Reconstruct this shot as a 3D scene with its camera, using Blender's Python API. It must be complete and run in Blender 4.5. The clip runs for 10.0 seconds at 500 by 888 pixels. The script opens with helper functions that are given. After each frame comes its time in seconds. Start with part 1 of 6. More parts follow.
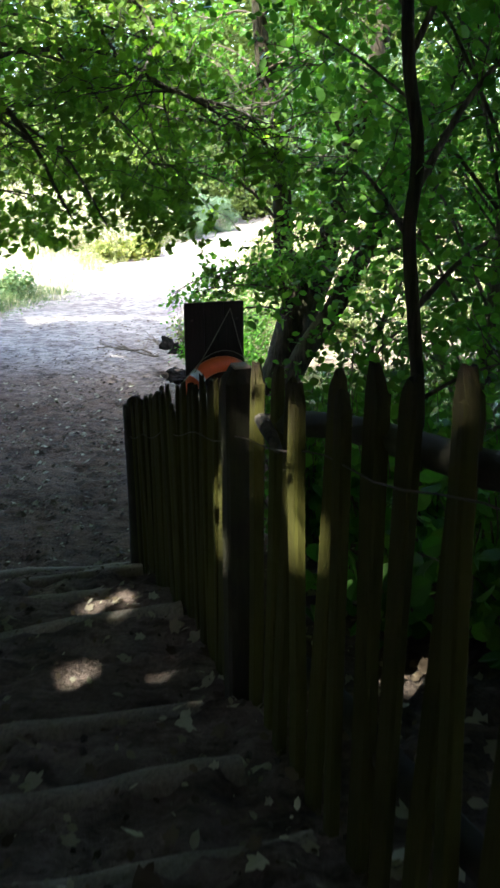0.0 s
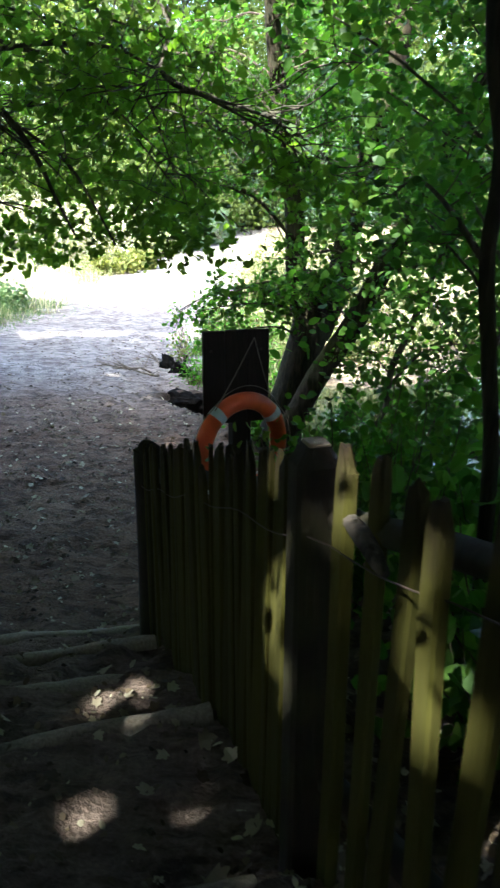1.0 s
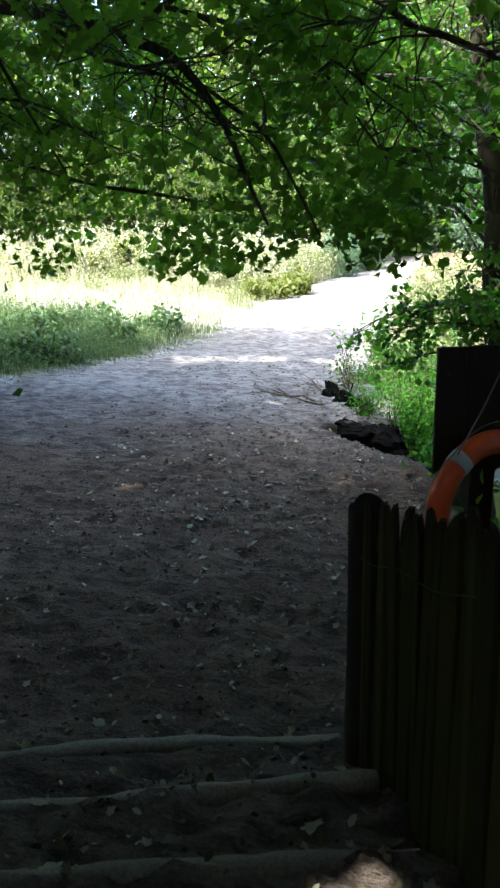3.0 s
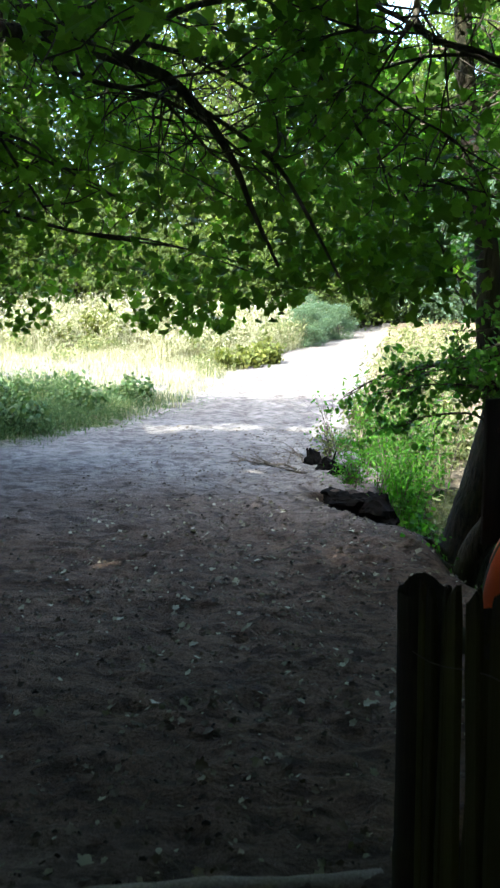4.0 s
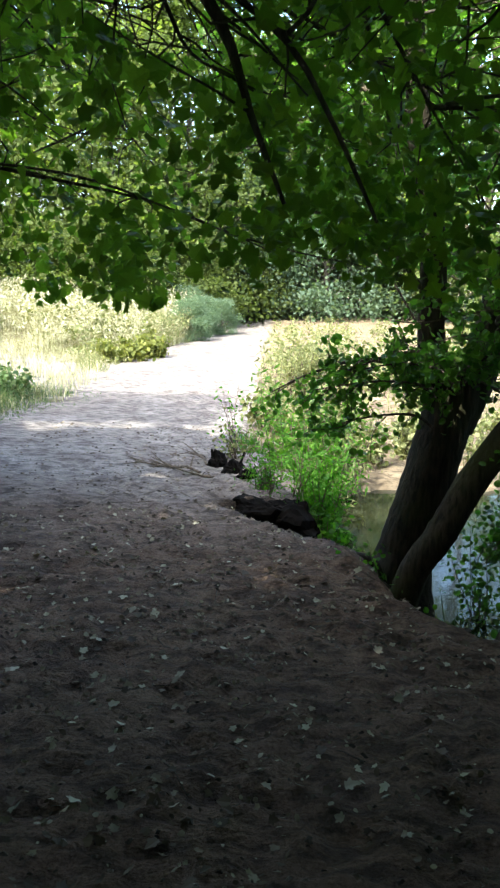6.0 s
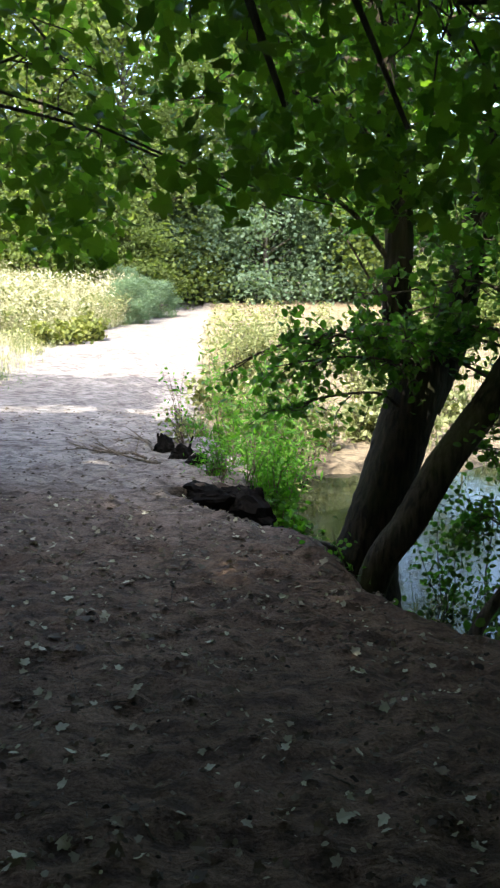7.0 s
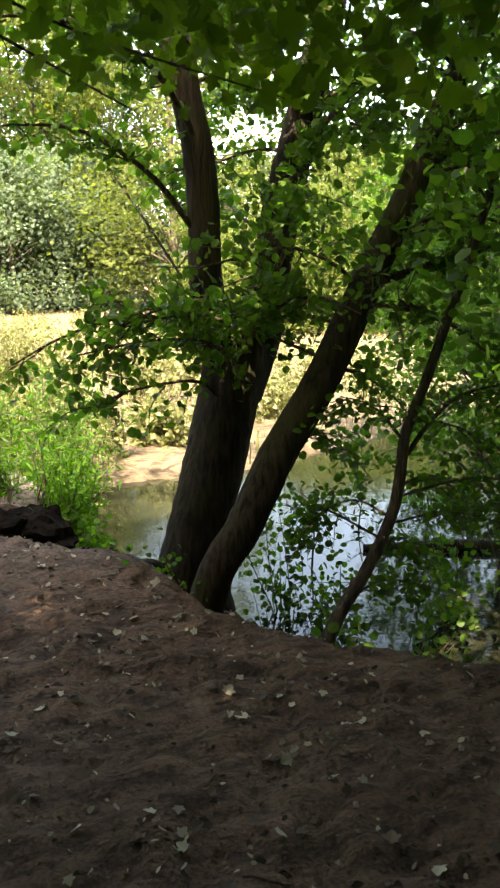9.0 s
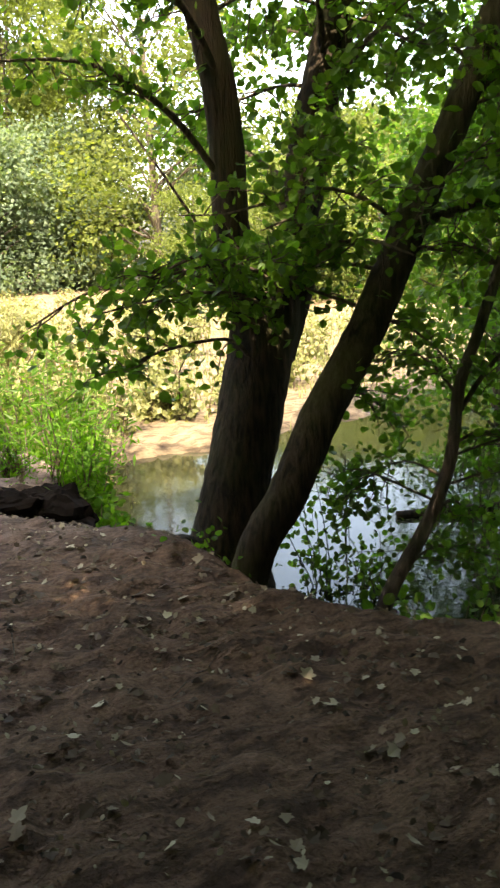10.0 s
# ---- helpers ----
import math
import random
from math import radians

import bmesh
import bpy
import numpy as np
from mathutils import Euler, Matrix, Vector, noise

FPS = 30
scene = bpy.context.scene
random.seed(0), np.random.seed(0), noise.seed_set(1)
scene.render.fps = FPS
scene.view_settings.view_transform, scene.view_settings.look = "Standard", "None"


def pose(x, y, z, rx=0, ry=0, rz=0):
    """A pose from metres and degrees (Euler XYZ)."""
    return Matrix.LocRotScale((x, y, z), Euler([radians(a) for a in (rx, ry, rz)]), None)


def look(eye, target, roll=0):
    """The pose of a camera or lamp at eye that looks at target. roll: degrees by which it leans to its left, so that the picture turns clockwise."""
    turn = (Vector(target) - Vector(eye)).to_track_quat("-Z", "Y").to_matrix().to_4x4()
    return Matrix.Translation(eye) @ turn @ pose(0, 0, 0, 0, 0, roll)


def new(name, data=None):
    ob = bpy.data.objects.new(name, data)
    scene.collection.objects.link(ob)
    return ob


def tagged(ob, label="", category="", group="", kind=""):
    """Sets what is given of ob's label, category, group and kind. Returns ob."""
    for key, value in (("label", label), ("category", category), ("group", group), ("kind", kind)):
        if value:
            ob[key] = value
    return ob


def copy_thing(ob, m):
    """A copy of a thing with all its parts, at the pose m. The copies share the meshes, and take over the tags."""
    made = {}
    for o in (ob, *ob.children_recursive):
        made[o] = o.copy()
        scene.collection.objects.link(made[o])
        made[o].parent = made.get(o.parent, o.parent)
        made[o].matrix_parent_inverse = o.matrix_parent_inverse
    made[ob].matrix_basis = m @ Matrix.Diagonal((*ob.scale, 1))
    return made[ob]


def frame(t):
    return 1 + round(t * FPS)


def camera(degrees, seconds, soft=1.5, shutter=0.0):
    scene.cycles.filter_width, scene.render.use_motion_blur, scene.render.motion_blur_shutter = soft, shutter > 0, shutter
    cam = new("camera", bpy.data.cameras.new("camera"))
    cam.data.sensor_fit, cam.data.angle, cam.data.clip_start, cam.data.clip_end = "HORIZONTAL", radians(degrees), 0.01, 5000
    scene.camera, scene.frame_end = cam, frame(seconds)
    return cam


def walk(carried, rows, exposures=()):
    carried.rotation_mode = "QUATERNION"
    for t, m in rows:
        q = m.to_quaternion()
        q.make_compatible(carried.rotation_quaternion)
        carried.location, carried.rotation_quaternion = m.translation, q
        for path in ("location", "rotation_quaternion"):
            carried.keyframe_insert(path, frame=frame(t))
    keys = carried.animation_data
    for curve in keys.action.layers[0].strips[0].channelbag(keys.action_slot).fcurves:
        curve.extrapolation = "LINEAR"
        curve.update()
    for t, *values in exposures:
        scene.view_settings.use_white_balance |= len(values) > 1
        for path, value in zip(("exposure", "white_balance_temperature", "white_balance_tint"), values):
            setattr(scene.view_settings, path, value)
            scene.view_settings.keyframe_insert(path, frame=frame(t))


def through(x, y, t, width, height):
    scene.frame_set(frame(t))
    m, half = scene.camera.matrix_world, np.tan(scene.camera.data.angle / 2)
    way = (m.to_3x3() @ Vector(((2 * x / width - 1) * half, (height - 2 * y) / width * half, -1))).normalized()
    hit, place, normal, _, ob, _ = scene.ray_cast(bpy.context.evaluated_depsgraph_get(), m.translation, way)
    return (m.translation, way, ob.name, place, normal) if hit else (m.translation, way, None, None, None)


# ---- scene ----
cam = camera(33.4, 10.0, soft=2.3, shutter=0.3)

PATH = [
    (0, (0.364, -0.411, 3.183), (0.265, 1.475, 2.523), -0.2),
    (0.5, (0.218, 0.004, 3.177), (0.21, 1.906, 2.559), 0.2),
    (1, (0.101, 0.352, 3.164), (0.021, 2.246, 2.529), 0.3),
    (1.5, (-0.028, 0.659, 3.071), (-0.187, 2.549, 2.435), -0.6),
    (2, (-0.146, 0.993, 3.012), (-0.303, 2.89, 2.4), -0.4),
    (2.5, (-0.286, 1.256, 2.962), (-0.584, 3.152, 2.398), 0.1),
    (3, (-0.472, 1.586, 2.851), (-0.883, 3.459, 2.283), -1.0),
    (4.5, (-0.989, 2.429, 2.644), (-1.251, 4.381, 2.294), -0.7),
    (5, (-1.18, 2.766, 2.625), (-1.363, 4.724, 2.258), 0.5),
    (5.5, (-1.313, 3.027, 2.55), (-1.411, 4.987, 2.162), 0.9),
    (7, (-1.564, 3.928, 2.327), (-1.447, 5.875, 1.883), 1.5),
    (7.5, (-1.622, 4.204, 2.196), (-1.364, 6.139, 1.765), 1.1),
    (8, (-1.678, 4.474, 2.165), (-1.197, 6.359, 1.701), 1.5),
    (8.5, (-1.827, 4.719, 2.082), (-1.172, 6.555, 1.634), 0.9),
    (9, (-1.818, 5.022, 2.005), (-1.143, 6.859, 1.593), 0.1),
    (9.5, (-1.927, 5.326, 1.925), (-1.204, 7.133, 1.463), -0.6),
    (10, (-2.018, 5.604, 1.799), (-1.317, 7.419, 1.334), -2.1),
]
walk(cam, [(t, look(eye, target, roll)) for t, eye, target, roll in PATH],
     [(0.0, 3.3, 5850, 3), (0.5, 3.45, 5750, 1), (1.0, 3.3, 5730, 2), (2.0, 2.96, 5650, 2), (3.0, 2.73, 5650, 0), (5.0, 2.53, 5850, -1), (7.0, 2.49, 6200, 5), (7.5, 2.52, 6350, 6), (8.5, 2.86, 7700, 9), (10.0, 2.95, 8500, 12)])


# ---- light ----
SUN_FROM = Vector((-0.44, -0.70, 0.98)).normalized()
world = bpy.data.worlds.new("world")
scene.world = world
world.use_nodes = True
wn = world.node_tree.nodes
sky = wn.new("ShaderNodeTexSky")
sky.sky_type, sky.sun_disc = "NISHITA", False
sky.sun_elevation = math.asin(SUN_FROM.z)
sky.sun_rotation = math.atan2(SUN_FROM.x, SUN_FROM.y)
sky.air_density, sky.dust_density = 1.0, 5.0
world.node_tree.links.new(sky.outputs[0], wn["Background"].inputs[0])
wn["Background"].inputs[1].default_value = 0.25
sun = new("sun", bpy.data.lights.new("sun", "SUN"))
sun.data.energy, sun.data.angle, sun.data.color = 3.45, radians(0.55), (1.0, 0.94, 0.84)
sun.matrix_world = look(SUN_FROM * 60, (0, 0, 0))

rng = np.random.default_rng(7)


# ---- materials ----
def material(name, build):
    m = bpy.data.materials.new(name)
    m.use_nodes = True
    nt = m.node_tree
    bsdf = nt.nodes["Principled BSDF"]
    build(nt, bsdf)
    return m


def node(nt, kind, **values):
    n = nt.nodes.new(kind)
    for key, value in values.items():
        n.inputs[key].default_value = value
    return n


def coords(nt, scale=(1, 1, 1)):
    tc = nt.nodes.new("ShaderNodeTexCoord")
    mp = node(nt, "ShaderNodeMapping", Scale=scale)
    nt.links.new(tc.outputs["Object"], mp.inputs["Vector"])
    return mp.outputs["Vector"]


def noise_at(nt, vec, scale, detail=4.0, rough=0.55):
    n = node(nt, "ShaderNodeTexNoise", Scale=scale, Detail=detail, Roughness=rough)
    nt.links.new(vec, n.inputs["Vector"])
    return n.outputs["Fac"]


def ramp(nt, fac, stops):
    r = nt.nodes.new("ShaderNodeValToRGB")
    e = r.color_ramp.elements
    while len(e) < len(stops):
        e.new(0.5)
    for el, (p, c) in zip(e, stops):
        el.position, el.color = p, (*c, 1)
    nt.links.new(fac, r.inputs["Fac"])
    return r.outputs["Color"]


def mix(nt, fac, a, b, mode="MIX"):
    m = nt.nodes.new("ShaderNodeMix")
    m.data_type, m.blend_type = "RGBA", mode
    for value, i in ((fac, 0), (a, 6), (b, 7)):
        if isinstance(value, (int, float)):
            m.inputs[i].default_value = value
        elif isinstance(value, tuple):
            m.inputs[i].default_value = (*value, 1)
        else:
            nt.links.new(value, m.inputs[i])
    return m.outputs[2]


def bump(nt, bsdf, height, strength, dist):
    b = node(nt, "ShaderNodeBump", Strength=strength, Distance=dist)
    nt.links.new(height, b.inputs["Height"])
    nt.links.new(b.outputs["Normal"], bsdf.inputs["Normal"])


def ground_look(nt, bsdf):
    v = coords(nt)
    big, mid, fine = noise_at(nt, v, 0.45, 3), noise_at(nt, v, 3.2, 5), noise_at(nt, v, 42, 5, 0.65)
    soil = ramp(nt, mid, [(0.25, (0.078, 0.05, 0.032)), (0.55, (0.13, 0.086, 0.056)), (0.8, (0.2, 0.138, 0.094))])
    soil = mix(nt, 0.45, soil, ramp(nt, fine, [(0.3, (0.035, 0.02, 0.013)), (0.62, (0.23, 0.15, 0.1))]))
    sand = ramp(nt, mid, [(0.3, (0.148, 0.136, 0.13)), (0.7, (0.26, 0.242, 0.232))])
    sand = mix(nt, 0.35, sand, ramp(nt, fine, [(0.3, (0.07, 0.062, 0.058)), (0.7, (0.34, 0.315, 0.3))]))
    turf = ramp(nt, mid, [(0.3, (0.075, 0.085, 0.03)), (0.7, (0.2, 0.2, 0.08))])
    mud = ramp(nt, mid, [(0.3, (0.145, 0.115, 0.074)), (0.7, (0.245, 0.2, 0.138))])
    # darker earth, used down the bank and along the fence
    dark_earth = ramp(nt, fine, [(0.3, (0.03, 0.022, 0.015)), (0.7, (0.085, 0.062, 0.042))])
    # paler, greyer earth that makes up for missing light on the steps
    step_lift = mix(nt, 0.4, ramp(nt, mid, [(0.3, (0.118, 0.091, 0.073)), (0.7, (0.2, 0.156, 0.127))]), ramp(nt, fine, [(0.3, (0.043, 0.031, 0.023)), (0.66, (0.24, 0.187, 0.153))]))
    colour = soil
    for name, other in (("step_lift", step_lift), ("sand", sand), ("turf", turf), ("mud", mud), ("dark_earth", dark_earth)):
        at = nt.nodes.new("ShaderNodeAttribute")
        at.attribute_name = name
        colour = mix(nt, at.outputs["Fac"], colour, other)
    # streaks that paint in the shading of footprints, which the relief hardly shows
    tread = noise_at(nt, coords(nt, (0.6, 1.4, 1)), 7.5, 4, 0.65)
    blotch = noise_at(nt, v, 1.7, 4, 0.6)
    colour = mix(nt, 0.6, colour, ramp(nt, blotch, [(0.36, (0.55, 0.47, 0.41)), (0.62, (1.15, 1.1, 1.05))]), "MULTIPLY")
    colour = mix(nt, 0.75, colour, ramp(nt, tread, [(0.4, (0.36, 0.33, 0.31)), (0.56, (1.18, 1.16, 1.14))]), "MULTIPLY")
    colour = mix(nt, 0.3, colour, ramp(nt, big, [(0.3, (0.55, 0.5, 0.46)), (0.7, (1, 1, 1))]), "MULTIPLY")
    nt.links.new(colour, bsdf.inputs["Base Color"])
    bsdf.inputs["Roughness"].default_value = 0.93
    bsdf.inputs["Specular IOR Level"].default_value = 0.2
    h = mix(nt, 0.35, mix(nt, 0.6, mid, tread), fine)
    bump(nt, bsdf, h, 1.0, 0.12)


def wood_look(dark, light, green=0.0):
    def build(nt, bsdf):
        info = nt.nodes.new("ShaderNodeObjectInfo")
        v = coords(nt, (9, 9, 0.8))
        grain, spots = noise_at(nt, v, 7, 6, 0.7), noise_at(nt, coords(nt), 5, 4)
        c = ramp(nt, grain, [(0.25, dark), (0.7, light)])
        if green:
            c = mix(nt, ramp(nt, spots, [(0.42, (0, 0, 0)), (0.66, (green,) * 3)]), c, (0.05, 0.062, 0.012))
        tone = ramp(nt, info.outputs["Random"], [(0.0, (0.7, 0.68, 0.66)), (1.0, (1.1, 1.08, 1.05))])
        nt.links.new(mix(nt, 1.0, c, tone, "MULTIPLY"), bsdf.inputs["Base Color"])
        bsdf.inputs["Roughness"].default_value = 0.85
        bsdf.inputs["Specular IOR Level"].default_value = 0.25
        bump(nt, bsdf, grain, 0.6, 0.006)
    return build


def picket_look(dark, light, algae, bare):
    """Cleft wood: bare and brown towards the weathered top, green with algae below. Pickets are one unit high."""
    def build(nt, bsdf):
        info = nt.nodes.new("ShaderNodeObjectInfo")
        grain, spots = noise_at(nt, coords(nt, (14, 14, 1.6)), 6, 6, 0.7), noise_at(nt, coords(nt, (9, 9, 5)), 1.6, 4)
        c = ramp(nt, grain, [(0.28, dark), (0.68, light)])
        tc = nt.nodes.new("ShaderNodeTexCoord")
        sep = nt.nodes.new("ShaderNodeSeparateXYZ")
        nt.links.new(tc.outputs["Object"], sep.inputs[0])
        up = node(nt, "ShaderNodeMath")
        up.operation = "MULTIPLY_ADD"
        nt.links.new(spots, up.inputs[0])
        up.inputs[1].default_value = -0.5
        nt.links.new(sep.outputs["Z"], up.inputs[2])
        c = mix(nt, ramp(nt, up.outputs[0], [(bare - 0.42, (0.85,) * 3), (bare - 0.2, (0, 0, 0))]), c, mix(nt, 0.75, c, algae))
        tone = ramp(nt, info.outputs["Random"], [(0.0, (0.6, 0.58, 0.56)), (1.0, (1.2, 1.16, 1.1))])
        nt.links.new(mix(nt, 1.0, c, tone, "MULTIPLY"), bsdf.inputs["Base Color"])
        bsdf.inputs["Roughness"].default_value = 0.9
        bsdf.inputs["Specular IOR Level"].default_value = 0.15
        bump(nt, bsdf, grain, 0.8, 0.008)
    return build


def bark_look(dark, light, moss):
    def build(nt, bsdf):
        v = coords(nt, (1, 1, 0.16))
        ridge, broad = noise_at(nt, v, 26, 5, 0.6), noise_at(nt, coords(nt), 2.2, 4)
        c = ramp(nt, ridge, [(0.38, dark), (0.62, light)])
        c = mix(nt, ramp(nt, broad, [(0.45, (0, 0, 0)), (0.7, (0.55,) * 3)]), c, moss)
        nt.links.new(c, bsdf.inputs["Base Color"])
        bsdf.inputs["Roughness"].default_value = 0.9
        bsdf.inputs["Specular IOR Level"].default_value = 0.2
        bump(nt, bsdf, ridge, 1.0, 0.035)
    return build


def leaf_look(dark, mid, light, through=0.45, rough=0.42, pass_on=(1.35, 1.45, 0.5)):
    def build(nt, bsdf):
        geo = nt.nodes.new("ShaderNodeNewGeometry")
        info = nt.nodes.new("ShaderNodeObjectInfo")
        tone = node(nt, "ShaderNodeMath")
        tone.operation = "ADD"
        nt.links.new(geo.outputs["Random Per Island"], tone.inputs[0])
        nt.links.new(info.outputs["Random"], tone.inputs[1])
        part_of = node(nt, "ShaderNodeMath")
        part_of.operation = "FRACT"
        nt.links.new(tone.outputs[0], part_of.inputs[0])
        c = ramp(nt, part_of.outputs[0], [(0.0, dark), (0.55, mid), (1.0, light)])
        blotch = noise_at(nt, coords(nt), 9, 3)
        c = mix(nt, 0.5, c, ramp(nt, blotch, [(0.3, (0.6, 0.64, 0.55)), (0.7, (1.15, 1.1, 1.0))]), "MULTIPLY")
        nt.links.new(c, bsdf.inputs["Base Color"])
        bsdf.inputs["Roughness"].default_value = rough
        bsdf.inputs["Specular IOR Level"].default_value = 0.2
        tr = nt.nodes.new("ShaderNodeBsdfTranslucent")
        nt.links.new(mix(nt, 1.0, c, pass_on, "MULTIPLY"), tr.inputs["Color"])
        ms = nt.nodes.new("ShaderNodeMixShader")
        ms.inputs[0].default_value = through
        nt.links.new(bsdf.outputs[0], ms.inputs[1])
        nt.links.new(tr.outputs[0], ms.inputs[2])
        nt.links.new(ms.outputs[0], nt.nodes["Material Output"].inputs["Surface"])
    return build


def plain_look(colour, rough, metal=0.0, vary=0.25, scale=6, gloss=0.5):
    def build(nt, bsdf):
        bsdf.inputs["Specular IOR Level"].default_value = gloss
        n = noise_at(nt, coords(nt), scale, 5, 0.6)
        lo = tuple(v * (1 - vary) for v in colour)
        hi = tuple(min(1, v * (1 + vary)) for v in colour)
        nt.links.new(ramp(nt, n, [(0.3, lo), (0.7, hi)]), bsdf.inputs["Base Color"])
        bsdf.inputs["Roughness"].default_value = rough
        bsdf.inputs["Metallic"].default_value = metal
        bump(nt, bsdf, n, 0.25, 0.004)
    return build


def water_look(nt, bsdf):
    v = coords(nt, (1, 1, 1))
    scum = noise_at(nt, v, 1.1, 5, 0.6)
    nt.links.new(ramp(nt, scum, [(0.4, (0.012, 0.014, 0.008)), (0.75, (0.035, 0.034, 0.018))]), bsdf.inputs["Base Color"])
    bsdf.inputs["Roughness"].default_value = 0.035
    bsdf.inputs["IOR"].default_value = 1.33
    bump(nt, bsdf, noise_at(nt, v, 7, 3), 0.09, 0.02)


SOIL = material("soil", ground_look)
WATER = material("water", water_look)
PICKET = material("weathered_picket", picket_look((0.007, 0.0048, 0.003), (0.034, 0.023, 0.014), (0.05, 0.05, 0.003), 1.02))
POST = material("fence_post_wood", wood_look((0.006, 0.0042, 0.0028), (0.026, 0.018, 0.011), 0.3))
LOG = material("step_log", wood_look((0.082, 0.066, 0.049), (0.27, 0.225, 0.175), 0.0))
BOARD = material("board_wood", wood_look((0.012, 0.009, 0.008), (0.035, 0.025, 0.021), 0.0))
BARK = material("pond_tree_bark", bark_look((0.007, 0.005, 0.0035), (0.038, 0.027, 0.017), (0.032, 0.036, 0.01)))
MOSSY = material("mossy_stem_bark", bark_look((0.008, 0.006, 0.004), (0.048, 0.038, 0.025), (0.07, 0.078, 0.024)))
LIMB = material("limb_bark", bark_look((0.03, 0.024, 0.018), (0.11, 0.09, 0.07), (0.06, 0.065, 0.035)))
TWIG = material("twig_bark", bark_look((0.035, 0.026, 0.02), (0.12, 0.09, 0.065), (0.09, 0.08, 0.045)))
MAPLE = material("maple_leaf", leaf_look((0.053, 0.1, 0.02), (0.088, 0.145, 0.03), (0.135, 0.2, 0.042), 0.6, 0.42, (2.6, 3.0, 0.8)))
ALDER = material("alder_leaf", leaf_look((0.04, 0.09, 0.018), (0.07, 0.14, 0.026), (0.125, 0.2, 0.038), 0.57, 0.42, (1.55, 1.95, 0.65)))
CANOPY = material("canopy_leaf", leaf_look((0.03, 0.07, 0.014), (0.05, 0.11, 0.02), (0.08, 0.15, 0.03), 0.3))
FAR_LEAF = material("far_leaf", leaf_look((0.08, 0.108, 0.036), (0.098, 0.128, 0.043), (0.122, 0.15, 0.054), 0.62, 0.85))
# willow green with the pale, bluish haze of distance mixed into it
WILLOW = material("hazed_willow_leaf", leaf_look((0.085, 0.13, 0.095), (0.105, 0.152, 0.112), (0.13, 0.175, 0.13), 0.55, 0.85))
SHOOT = material("shoot_leaf", leaf_look((0.026, 0.075, 0.007), (0.05, 0.125, 0.011), (0.09, 0.185, 0.02), 0.5, 0.65, (1.5, 2.0, 0.4)))
DRY_BUSH = material("dry_leaf", leaf_look((0.08, 0.092, 0.034), (0.14, 0.15, 0.068), (0.24, 0.24, 0.125), 0.35, 0.6))
WEED = material("weed_leaf", leaf_look((0.055, 0.068, 0.014), (0.1, 0.112, 0.026), (0.17, 0.172, 0.05), 0.4, 0.6))
STRAW = material("straw_grass", leaf_look((0.12, 0.112, 0.06), (0.26, 0.245, 0.165), (0.5, 0.48, 0.39), 0.35, 0.6))
GRASS = material("green_grass", leaf_look((0.045, 0.082, 0.03), (0.072, 0.115, 0.042), (0.14, 0.165, 0.075), 0.3, 0.6))
LITTER = material("fallen_leaf", leaf_look((0.045, 0.03, 0.018), (0.13, 0.095, 0.06), (0.4, 0.36, 0.27), 0.1, 0.7))
ORANGE = material("buoy_plastic", plain_look((0.83, 0.12, 0.02), 0.42, 0, 0.12, 7))
TAPE = material("reflective_tape", plain_look((0.58, 0.6, 0.62), 0.4, 0.0, 0.12, 30))
ROPE = material("rope_fibre", plain_look((0.2, 0.17, 0.13), 0.85, 0, 0.3, 60))
WIRE = material("rusty_wire", plain_look((0.05, 0.032, 0.024), 0.75, 0.3, 0.4, 40))
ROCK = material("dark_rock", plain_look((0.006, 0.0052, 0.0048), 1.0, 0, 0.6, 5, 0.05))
CLOD = material("clod", leaf_look((0.03, 0.022, 0.016), (0.085, 0.065, 0.048), (0.22, 0.18, 0.14), 0.0, 0.9))
CUT = material("cut_wood", wood_look((0.22, 0.15, 0.1), (0.42, 0.31, 0.23), 0.0))


# ---- mesh helpers ----
def mesh_of(name, verts, faces, mat, smooth=False):
    """faces: an array of faces of one size, or a list of such arrays."""
    verts = np.asarray(verts, np.float32)
    groups = faces if isinstance(faces, list) else [faces]
    groups = [np.asarray(g, np.int32) for g in groups if len(g)]
    me = bpy.data.meshes.new(name)
    me.vertices.add(len(verts))
    me.vertices.foreach_set("co", verts.ravel())
    idx = np.concatenate([g.ravel() for g in groups])
    sizes = np.concatenate([np.full(len(g), g.shape[1], np.int32) for g in groups])
    me.loops.add(len(idx))
    me.loops.foreach_set("vertex_index", idx)
    me.polygons.add(len(sizes))
    me.polygons.foreach_set("loop_start", np.concatenate([[0], np.cumsum(sizes)[:-1]]).astype(np.int32))
    me.polygons.foreach_set("use_smooth", np.full(len(sizes), smooth))
    me.update(calc_edges=True)
    me.validate()
    me.materials.append(mat)
    return me


def part(name, data, mat, parent, label=""):
    """Links a bmesh or a mesh as one part under its thing."""
    if isinstance(data, bmesh.types.BMesh):
        me = bpy.data.meshes.new(name)
        data.to_mesh(me)
        data.free()
        me.materials.append(mat)
    else:
        me = data
    ob = new(name, me)
    ob.parent = parent
    return tagged(ob, label)


def thing(name, at, label, category, group=""):
    ob = new(name)
    ob.location = at
    ob.empty_display_size = 0.1
    return tagged(ob, label, category, group)


